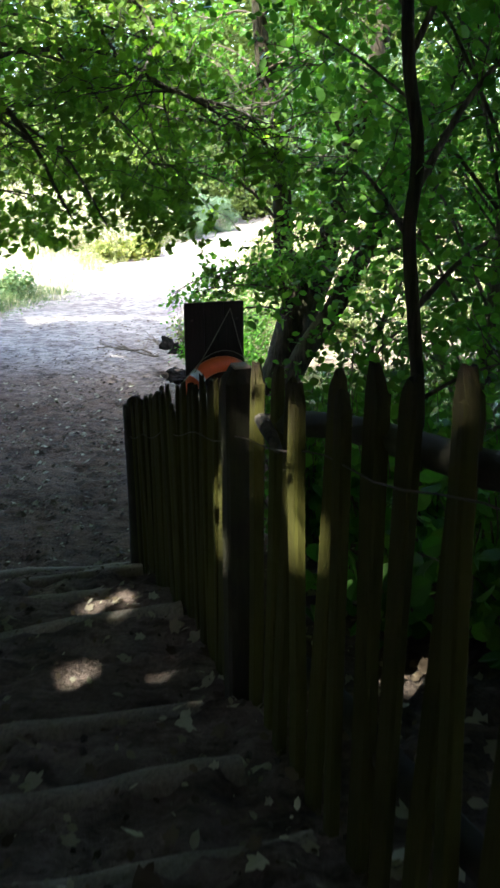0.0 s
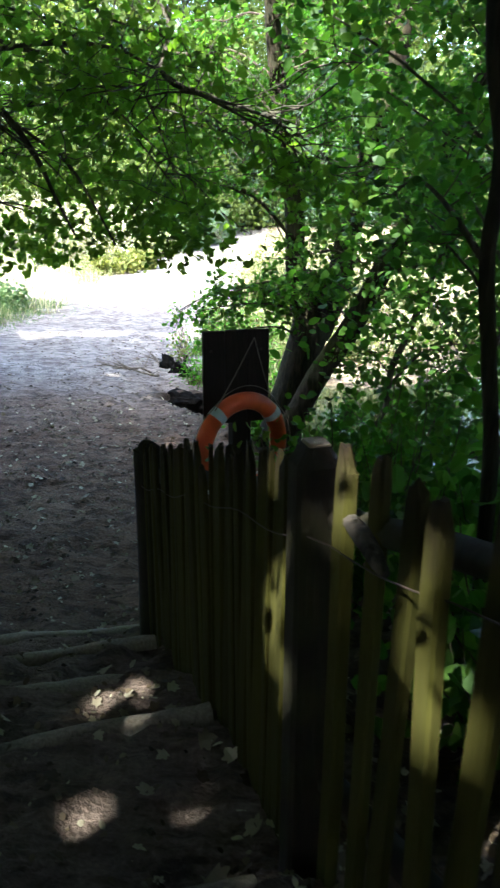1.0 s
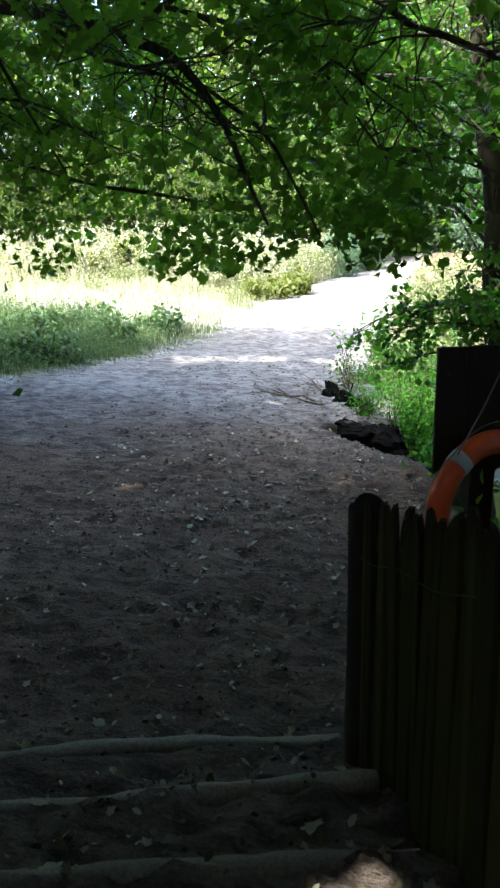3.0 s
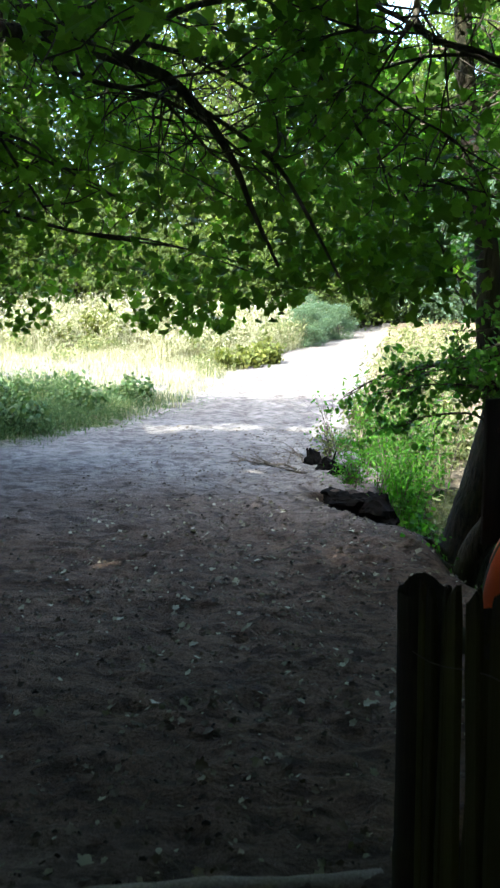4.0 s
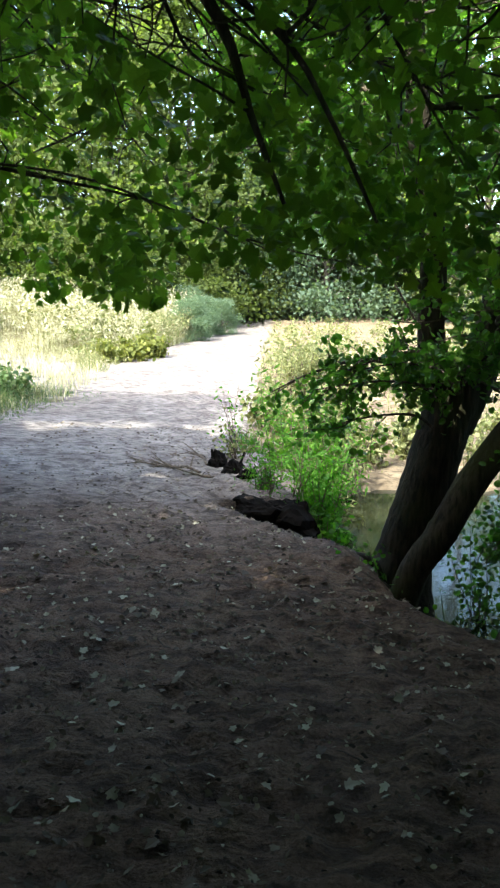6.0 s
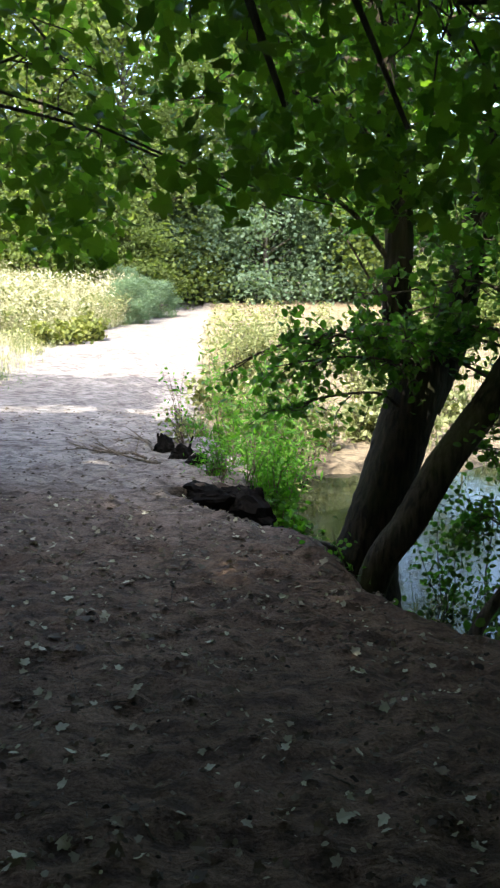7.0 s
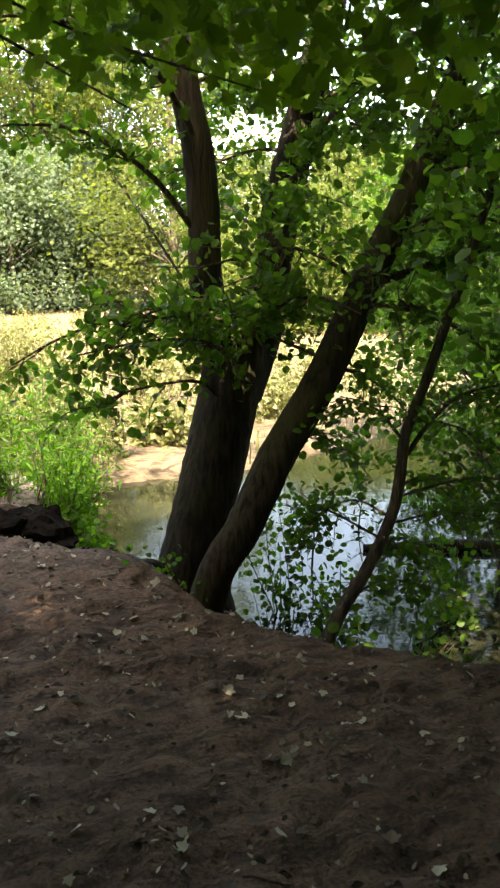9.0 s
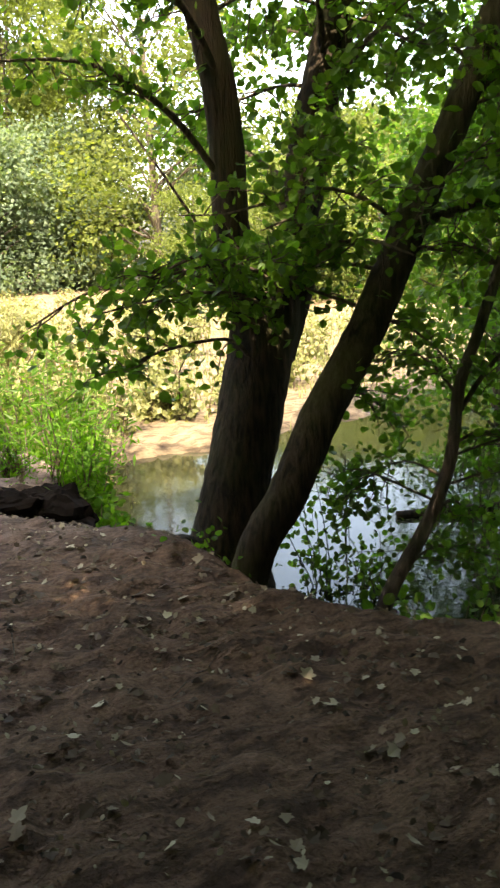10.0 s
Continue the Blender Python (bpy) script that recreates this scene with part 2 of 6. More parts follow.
class Pile:
    """Gathers vertices and faces of many small pieces into one mesh."""

    def __init__(self):
        self.v, self.f, self.n = [], {}, 0

    def add(self, verts, faces):
        verts, faces = np.asarray(verts, float), np.asarray(faces, int)
        self.v.append(verts)
        self.f.setdefault(faces.shape[1], []).append(faces + self.n)
        self.n += len(verts)

    def mesh(self, name, mat, origin=(0, 0, 0), smooth=False):
        return mesh_of(name, np.concatenate(self.v) - np.asarray(origin), [np.concatenate(g) for g in self.f.values()], mat, smooth)


def bent(points, step):
    """A smooth polyline through points, with their radii in the fourth column."""
    p = np.asarray(points, float)
    d = np.concatenate([[0], np.cumsum(np.linalg.norm(np.diff(p[:, :3], axis=0), axis=1))])
    t = np.linspace(0, d[-1], max(3, int(d[-1] / step) + 1))
    ext = np.vstack([2 * p[0] - p[1], p, 2 * p[-1] - p[-2]])
    out = []
    for s in t:
        i = min(np.searchsorted(d, s, "right") - 1, len(p) - 2)
        u = (s - d[i]) / (d[i + 1] - d[i])
        a, b, c, e = ext[i:i + 4]
        out.append(0.5 * (2 * b + (c - a) * u + (2 * a - 5 * b + 4 * c - e) * u * u + (3 * b - a - 3 * c + e) * u ** 3))
    return np.array(out)


def tube(pile, points, sides=8, lumps=0.0, cap=True):
    p = np.asarray(points, float)
    n = len(p)
    tang = np.gradient(p[:, :3], axis=0)
    tang /= np.linalg.norm(tang, axis=1)[:, None] + 1e-9
    ref = np.array([0.31, 0.87, 0.21]) if abs(tang[0] @ [0.31, 0.87, 0.21]) < 0.8 else np.array([0.9, 0.1, 0.3])
    a = np.cross(tang, ref)
    a /= np.linalg.norm(a, axis=1)[:, None] + 1e-9
    b = np.cross(tang, a)
    ang = np.linspace(0, 2 * np.pi, sides, endpoint=False)
    r = p[:, 3][:, None] * np.ones(sides)
    if lumps:
        r = r * (1 + lumps * np.sin(3 * ang + p[:, 2:3] * 2.2) + lumps * 0.7 * rng.standard_normal((n, sides)))
    v = p[:, None, :3] + r[..., None] * (np.cos(ang)[None, :, None] * a[:, None] + np.sin(ang)[None, :, None] * b[:, None])
    i = np.arange(n - 1)[:, None] * sides
    j, k = np.arange(sides), (np.arange(sides) + 1) % sides
    f = np.stack([i + j, i + k, i + sides + k, i + sides + j], -1).reshape(-1, 4)
    pile.add(v.reshape(-1, 3), f)
    if cap:
        for row, end in ((0, p[0]), (n - 1, p[-1])):
            ring = v[row]
            c = np.vstack([ring, end[:3]])
            tri = np.stack([j, k, np.full(sides, sides)], -1)
            pile.add(c, tri if row else tri[:, ::-1])


def frames(n, flat):
    """n random turns whose third axis leans up by as much as flat says."""
    up = rng.standard_normal((n, 3))
    up /= np.linalg.norm(up, axis=1)[:, None]
    up = up * (1 - flat) + np.array([0, 0, 1.0]) * flat
    up /= np.linalg.norm(up, axis=1)[:, None]
    a = np.cross(up, rng.standard_normal((n, 3)))
    a /= np.linalg.norm(a, axis=1)[:, None]
    return np.stack([a, np.cross(up, a), up], 1)


WAY = np.array([(0.36, -0.6, 3.2), (-0.15, 1.0, 3.0), (-1.0, 2.45, 2.65), (-1.56, 3.95, 2.3), (-1.82, 5.0, 2.0), (-2.05, 5.8, 1.75)])
# points meant to be sunlit: holes are cut in the leaves towards the sun
GAPS = [((0.385, 1.775, 2.38), -0.01), ((0.385, 1.78, 2.26), 0.005), ((0.385, 1.79, 2.14), 0.005), ((0.38, 1.795, 2.02), -0.005), ((0.07, 2.68, 2.28), 0.0), ((0.075, 2.67, 1.84), 0.02), ((0.12, 2.54, 2.02), -0.01), ((0.12, 2.53, 1.68), 0.01), ((0.2, 2.37, 2.56), 0.01), ((0.24, 2.2, 2.48), 0.02), ((0.24, 2.19, 2.38), 0.0), ((0.68, 1.0, 2.76), 0.0), ((-0.24, 7.41, -0.05), -0.02), ((-1.7, 5.9, 0.1), -0.02), ((0.2, 10.8, 1.75), 0.22), ((0.7, 10.9, 2.4), 0.15),
        ((-0.74, 3.55, 0.86), -0.01), ((-0.52, 3.5, 0.88), -0.045), ((-0.45, 3.3, 0.95), -0.015), ((-0.82, 3.35, 0.9), -0.03), ((-0.54, 2.63, 1.08), 0.03), ((-0.2, 2.72, 1.05), 0.02), ((-0.54, 3.78, 0.76), 0.03), ((0.0, 2.28, 1.15), 0.0), ((1.02, 2.55, 0.93), -0.02), ((0.77, 3.02, 0.91), -0.03), ((0.01, 2.33, 1.05), -0.03), ((-3.57, 9.75, -0.15), 0.07)]


def clear(pts, room):
    """Leaves a person's headroom along the way."""
    keep = np.ones(len(pts), bool)
    for a, b in zip(WAY[:-1], WAY[1:]):
        u = np.clip((pts - a) @ (b - a) / ((b - a) @ (b - a)), 0, 1)
        keep &= np.linalg.norm(pts - (a + u[:, None] * (b - a)), axis=1) > room
    return pts[keep]


def hung(pts):
    """Where the low limbs end above the path."""
    low = np.interp(pts[:, 0], [-3.0, -2.0, -0.8, 0.2, 1.2], [2.72, 2.62, 2.45, 2.35, 2.2]) - 0.18 * (pts[:, 1] - 6.1)
    low = low + 0.16 * np.sin(pts[:, 0] * 4.3 + pts[:, 1]) + 0.13 * np.sin(pts[:, 1] * 3.1 - pts[:, 0] * 1.7) + 0.1 * np.sin(pts[:, 0] * 9.7)
    # the way out below the limbs, towards the pond
    ahead = np.hypot(pts[:, 0] + 1.95, pts[:, 1] - 5.4)
    low = np.where(pts[:, 0] > -1.9 + 0.12 * np.sin(pts[:, 1] * 5), np.maximum(low, 1.86 + (0.225 + 0.02 * np.sin(pts[:, 0] * 7)) * ahead), low)
    return pts[:, 2] > low + 0.05 + np.abs(rng.normal(0, 0.2, len(pts)))


def sunlit(pts):
    """Thins the canopy where the sun comes through to the clearing, the bank and a few small gaps."""
    s = np.array(SUN_FROM)
    low = pts - s * ((pts[:, 2] + 0.5) / s[2])[:, None]
    wob = 0.5 * np.sin(low[:, 0] * 1.3) + 0.3 * np.sin(low[:, 0] * 3.7 + 1)
    dapple = (np.sin(low[:, 0] * 2.1 + low[:, 1] * 0.7) + np.sin(low[:, 1] * 3.3 + low[:, 0] * 0.6) > -0.2) & (low[:, 1] > 19.6) & (low[:, 1] < 23) & (low[:, 0] < -2.6)
    lit = ((low[:, 1] > 18.7 + wob + 2.6 * smooth((-5.2 - low[:, 0]) / 2.5)) & ~dapple) | ((low[:, 0] > -1.1 + 0.3 * wob) & (low[:, 0] < 4.0) & (low[:, 1] > 14.2 + 0.4 * wob))
    mid = pts - s * ((pts[:, 2] - 3.6) / s[2])[:, None]
    x, y = mid[:, 0], mid[:, 1]
    clump = np.sin(x * 2.3 + 1.7 * np.sin(y * 1.1)) + np.sin(y * 2.9 + 1.3 * np.sin(x * 1.7 + 2)) + 0.6 * np.sin(x * 5.1 - y * 4.3)
    over_water = low[:, 0] > np.interp(low[:, 1], EDGE_Y, EDGE_X) + 0.9
    lit |= (x > -3.0) & (x < 1.4) & (y > 6.0) & (y < 8.2) & over_water & (clump > 0.2)
    lit |= (x > -2.6) & (x < -0.9) & (y > 6.3) & (y < 7.8) & (clump > 0.9)
    lit |= (x > -4.2) & (x < -2.1) & (y > 6.0) & (y < 7.9) & (clump > -0.3)
    return pierced(pts[~lit])


def pierced(pts):
    """Leaves the small gaps open."""
    s = np.array(SUN_FROM)
    for p, r in GAPS:
        d = pts - np.array(p)
        pts = pts[np.linalg.norm(d - np.outer(d @ s, s), axis=1) >= 0.1 + r * (1 + 0.35 * np.sin(pts[:, 2] * 9))]
    return pts


ROUND = (np.array([(0, 0, 0), (-0.36, 0.2, 0.07), (-0.46, 0.52, 0.1), (-0.28, 0.86, 0.04), (0.02, 1, -0.06), (0.3, 0.84, 0.05), (0.46, 0.5, 0.1), (0.34, 0.18, 0.07), (0, 0.5, -0.01)]),
         np.array([(8, i, i + 1) for i in range(7)] + [(8, 7, 0)]))
HALF_LEAF = [(0.18, 0.02), (0.52, 0.08), (0.38, 0.26), (0.57, 0.38), (0.68, 0.57), (0.48, 0.63), (0.32, 0.63), (0.28, 0.82)]
LOBES = [(0, 0)] + [(-x, y) for x, y in HALF_LEAF] + [(0, 1.08)] + HALF_LEAF[::-1]
PALM = (np.array([(x, y, 0.16 * abs(x) - 0.08 * y * y) for x, y in LOBES] + [(0, 0.42, -0.02)]), np.array([(18, i, (i + 1) % 18) for i in range(18)]))
LANCE = (np.array([(0, 0, 0), (-0.13, 0.4, 0.03), (0, 1, -0.05), (0.13, 0.4, 0.03)]), np.array([(0, 2, 1), (0, 3, 2)]))
DIAMOND = (np.array([(0, 0, 0), (-0.42, 0.45, 0.08), (0, 1, 0), (0.42, 0.45, 0.08)]), np.array([(0, 2, 1), (0, 3, 2)]))


OVAL = (np.array([(0, 0, 0), (-0.3, 0.28, 0.05), (-0.27, 0.7, 0.06), (0, 1, -0.03), (0.27, 0.7, 0.06), (0.3, 0.28, 0.05)]), np.array([(0, 5, 1), (5, 4, 1), (4, 2, 1), (4, 3, 2)]))


def leaves(pile, centres, sizes, shape, flat=0.5):
    centres = np.asarray(centres, float)
    n = len(centres)
    tv, tf = shape
    turn = frames(n, flat)
    v = np.einsum("kj,njc->nkc", tv - np.array([0, 0.4, 0]), turn) * np.asarray(sizes).reshape(-1, 1, 1) + centres[:, None]
    f = tf[None] + (np.arange(n) * len(tv))[:, None, None]
    pile.add(v.reshape(-1, 3), f.reshape(-1, tf.shape[1]))


def blade_strip(pile, roots, heights, width, lean=0.35):
    """Grass blades: tapered strips of two quads and a tip."""
    n = len(roots)
    a = rng.uniform(0, 2 * np.pi, n)
    side = np.stack([np.cos(a), np.sin(a), 0 * a], -1) * width
    out = np.stack([-np.sin(a), np.cos(a), 0 * a], -1) * (heights * rng.uniform(0, lean, n))[:, None]
    up = np.array([0, 0, 1.0]) * heights[:, None]
    rows = [roots - side, roots + side, roots + 0.45 * up + 0.25 * out - 0.75 * side, roots + 0.45 * up + 0.25 * out + 0.75 * side, roots + 0.95 * up + out]
    v = np.stack(rows, 1).reshape(-1, 3)
    b = (np.arange(n) * 5)[:, None]
    pile.add(v, np.concatenate([b + [0, 1, 3], b + [0, 3, 2], b + [2, 3, 4]]))


# ---- ground ----
PROFILE_Y = [-300, -6, -0.6, 1.0, 2.5, 3.3, 3.8, 4.4, 5.0, 5.6, 6.3, 6.9, 8.0, 9.0, 12.7, 15.3, 20, 28, 80]
PROFILE_Z = [3.0, 2.0, 1.55, 1.36, 1.12, 0.90, 0.76, 0.58, 0.31, 0.17, 0.06, -0.01, -0.1, -0.14, -0.25, -0.42, -0.62, -0.78, -0.82]
EDGE_Y = [-8, 2, 5, 7, 8.2, 8.62, 9.15, 9.6, 10.1, 11.3, 11.6, 12.2, 12.8, 13.1, 13.3, 14, 15.2, 16.2, 17.2, 35, 62, 75]
EDGE_X = [2.6, 2.1, 1.9, 1.6, 1.25, 0.95, 0.27, -0.1, -0.32, -0.42, -0.9, -1.45, -1.86, -1.95, -1.1, -0.95, -1.1, -1.55, -1.95, -1.9, -1.2, 6.0]
WATER_Z = -1.05
LOG_ROWS = [-0.15, 0.42, 1.0, 1.42, 1.86, 3.03, 3.69, 4.32, 5.06]


def smooth(t):
    t = np.clip(t, 0, 1)
    return t * t * (3 - 2 * t)


def run(x, y):
    """How far down the flight of steps a place lies; the treads lie square to the fence."""
    return y - 0.3 * (np.clip(x, -3.2, 1.0) + 1.0)


def terrain(x, y):
    x, y = np.asarray(x, float), np.asarray(y, float)
    s = run(x, y)
    base = np.interp(y + (s - y) * smooth((6.9 - y) / 1.9) * smooth((y + 3) / 2), PROFILE_Y, PROFILE_Z)
    rows = np.array(LOG_ROWS)
    level = np.interp(rows, PROFILE_Y, PROFILE_Z)
    i = np.clip(np.searchsorted(rows, s) - 1, 0, len(rows) - 2)
    u = np.clip((s - rows[i]) / (rows[i + 1] - rows[i]), 0, 1)
    drop = level[i] - level[i + 1]
    tread = level[i + 1] + 0.02 + drop * (0.30 * (1 - u) + 0.5 * (1 - smooth(u / 0.12)))
    on = smooth((s - rows[0]) / 0.2) * smooth((rows[-1] - s) / 0.05) * smooth((1.4 - x) / 0.5) * smooth((x + 3.6) / 0.6)
    z = base * (1 - on) + tread * on
    # the bank of the pond
    off = x - np.interp(y, EDGE_Y, EDGE_X)
    shore = np.interp(x, [-3, 0.7, 3.3, 4.5, 5.7, 8.0, 14.0, 60], [15.6, 16.3, 17.0, 17.6, 18.3, 19.6, 23.0, 46.0]) + 0.25 * np.sin(x * 2.3)
    foot = -1.42 + 0.52 * smooth((y - shore + 0.9) / 1.6) + 0.22 * smooth((y - shore - 1.0) / 14)
    wide = 0.95 + 1.6 * smooth((7.5 - y) / 3) + 0.5 * smooth((y - 13) / 3)
    far_side = smooth((x - np.interp(y, [10, 20, 35, 55], [16, 13.5, 10, 8.5])) / 2.5) + smooth((y - 52 - 0.1 * x) / 4)
    z = z + (foot - z) * smooth((off + 0.12) / wide)
    z = np.where((far_side > 0) & (x > -1.5), z + (-0.6 - z) * np.clip(far_side, 0, 1), z)
    # a low rise on the field side
    z = z + 0.5 * smooth((-7 - x) / 6) * smooth((y - 10) / 8) + 0.6 * smooth((-4 - x) / 3) * smooth((8 - y) / 6)
    return z


def uneven(x, y):
    out = np.zeros_like(x)
    for scale, amount in ((0.7, 0.035), (2.3, 0.03), (4.6, 0.055), (7.0, 0.045)):
        vals = np.array([noise.noise((px * scale, py * scale, 3.1)) for px, py in zip(x.ravel(), y.ravel())])
        out += amount * vals.reshape(x.shape)
    return out


def build_ground():
    xs = np.concatenate([-np.geomspace(320, 13, 16), np.arange(-12.5, -3.6, 0.3), np.arange(-3.5, 2.6, 0.07), np.arange(2.7, 9, 0.3), np.geomspace(9.5, 320, 18)])
    ys = np.concatenate([-np.geomspace(300, 9, 12), np.arange(-8.5, -0.5, 0.35), np.arange(-0.4, 5.6, 0.06), np.arange(5.66, 16, 0.07), np.arange(16.1, 30, 0.25), np.geomspace(31, 340, 26)])
    gx, gy = np.meshgrid(xs, ys)
    near = (gx > -13) & (gx < 9) & (gy > -9) & (gy < 30)
    gz = terrain(gx, gy)
    rough = np.zeros_like(gz)
    rough[near] = uneven(gx[near], gy[near])
    gz = gz + rough
    nx, ny = len(xs), len(ys)
    i, j = np.meshgrid(np.arange(ny - 1), np.arange(nx - 1), indexing="ij")
    a = (i * nx + j).ravel()
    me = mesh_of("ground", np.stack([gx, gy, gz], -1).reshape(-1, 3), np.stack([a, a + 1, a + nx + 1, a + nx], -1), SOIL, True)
    off = gx - np.interp(gy, EDGE_Y, EDGE_X)
    left = np.interp(gy, [-9, 8, 14, 17, 18.3, 20.8, 22.8, 30, 34, 38.8, 42, 50, 80], [-3.6, -6.5, -9, -7.9, -7.2, -6.7, -6.1, -6.4, -6.1, -5.0, -4.5, -2.8, -2.6])
    wob = 0.35 * np.sin(gy * 1.7 + gx) + 0.25 * np.sin(gy * 3.9 + 1.0)
    masks = {
        # brightens the ground colour over the flight of steps
        "step_lift": smooth((5.7 + 0.5 * wob - gy) / 1.4),
        "sand": smooth((gy - 9.6 + wob) / 6.4),
        "turf": smooth((left - gx + wob) / 0.8) * smooth((23 + 2 * wob - gy) / 2) + smooth((gy - 62) / 4) + smooth((gx - np.interp(gy, [10, 20, 35, 55], [15, 12.5, 9.2, 7.5])) / 1.5) * smooth((gy - 12) / 4),
        "mud": smooth((off - 0.1) / 0.4) * smooth((gy - 11.5) / 2),
        "dark_earth": smooth((off + 0.35 + 0.4 * wob) / 0.7) * smooth((14.9 - gy) / 0.5) + 0.75 * smooth((gx + 0.55 + 0.36 * (gy - 4) + 0.2 * wob) / 0.35) * smooth((5.4 - gy) / 0.6),
    }
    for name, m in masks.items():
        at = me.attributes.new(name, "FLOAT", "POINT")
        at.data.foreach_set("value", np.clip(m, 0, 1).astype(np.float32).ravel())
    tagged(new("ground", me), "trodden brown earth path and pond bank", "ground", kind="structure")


build_ground()


def build_water():
    xs, ys = np.linspace(-2.6, 70, 25), np.linspace(4, 75, 25)
    gx, gy = np.meshgrid(xs, ys)
    i, j = np.meshgrid(np.arange(24), np.arange(24), indexing="ij")
    a = (i * 25 + j).ravel()
    me = mesh_of("water", np.stack([gx, gy, 0 * gx + WATER_Z], -1).reshape(-1, 3), np.stack([a, a + 1, a + 26, a + 25], -1), WATER, True)
    tagged(new("water", me), "still dark pond water reflecting trees", "water", kind="structure")


build_water()


def on_ground(x, y):
    return float(terrain(x, y))


def on_soil(x, y):
    """The trodden surface with its bumps."""
    return float(terrain(x, y) + uneven(np.array([float(x)]), np.array([float(y)]))[0])


# ---- steps ----
def log_step(row, half_left, half_right, r):
    """A half-buried round timber across the path."""
    xs = np.linspace(-half_left, half_right, 26)
    ys = row + 0.3 * (xs + 1.0)
    top = float(np.interp(row, PROFILE_Y, PROFILE_Z))
    mid = np.array([xs[13], ys[13], top])
    pile = Pile()
    zs = top - r * 0.6 + 0.022 * np.sin(xs * 2.6 + row * 5)
    tube(pile, np.stack([xs, ys, zs, r * (1 + 0.1 * np.sin(xs * 4 + row * 3) + 0.06 * np.sin(xs * 11 + row))], -1), 14, 0.045)
    ob = new("log_step", pile.mesh("log_step", LOG, mid, True))
    ob.location = mid
    tagged(ob, "half-buried weathered round timber step edge", "step", "steps of the path")


for row, a, b, r in zip(LOG_ROWS, (1.5, 1.6, 1.7, 1.5, 1.8, 2.1, 2.3, 2.3, 2.4), (0.75, 0.6, 0.45, 0.22, 0.05, -0.18, -0.42, -0.6, -0.82), (0.07, 0.075, 0.075, 0.085, 0.08, 0.075, 0.08, 0.07, 0.075)):
    log_step(row, a, b, r)


# ---- fence ----
def fence_x(y):
    return -0.745 + (5.02 - y) * 0.349


def fence_top(y):
    return float(np.interp(y, [-1.0, 0.92, 1.5, 1.93, 2.75, 3.45, 4.2, 5.1], [3.35, 2.85, 2.71, 2.6, 2.35, 2.13, 1.85, 1.54]))


def stake(wide, deep, wobble, ragged):
    """A cleft picket one unit high: an uneven section, a slanting, splintered top."""
    levels = [(0, 1.0), (0.3, 1.05), (0.55, 0.96), (0.8, 1.02), (0.955, 0.95)]
    n = 10
    slope, peak = rng.uniform(-0.022, 0.022), rng.uniform(-0.5, 0.5)
    chip = rng.uniform(-ragged, 0.4 * ragged, n)
    cut = 1 + 0.07 * rng.standard_normal(n)
    v = []
    for k, (u, w) in enumerate(levels + [(1.0, 0.78)]):
        for q in range(n):
            a = 2 * math.pi * (q + 0.5) / n
            ex = math.copysign(abs(math.cos(a)) ** 0.5, math.cos(a)) * cut[q]
            ey = math.copysign(abs(math.sin(a)) ** 0.5, math.sin(a)) * cut[q]
            z = u if u < 1 else 1 + slope * ex - 0.02 * abs(ex - peak) + chip[q]
            v.append((ex * wide / 2 * w + wobble * math.sin(u * 5), ey * deep / 2 * w + 0.5 * wobble * math.cos(u * 4), z))
    f = [[k * n + q, k * n + (q + 1) % n, (k + 1) * n + (q + 1) % n, (k + 1) * n + q] for k in range(len(levels)) for q in range(n)]
    top = len(levels) * n
    v.append((wide * 0.2 * peak, 0, 1.0 - 0.2 * ragged))
    t = [[top + q, top + (q + 1) % n, len(v) - 1] for q in range(n)]
    return np.array(v), [np.array(f), np.array(t)]


def slab(pile, size, m, chamfer=0.006):
    bm = bmesh.new()
    bmesh.ops.create_cube(bm, size=1, matrix=m @ Matrix.Diagonal((*size, 1)))
    bmesh.ops.bevel(bm, geom=bm.edges[:], offset=chamfer, segments=1, affect="EDGES", clamp_overlap=True)
    bmesh.ops.triangulate(bm, faces=bm.faces[:])
    bm.verts.ensure_lookup_table()
    pile.add([v.co[:] for v in bm.verts], [[v.index for v in f.verts] for f in bm.faces])
    bm.free()


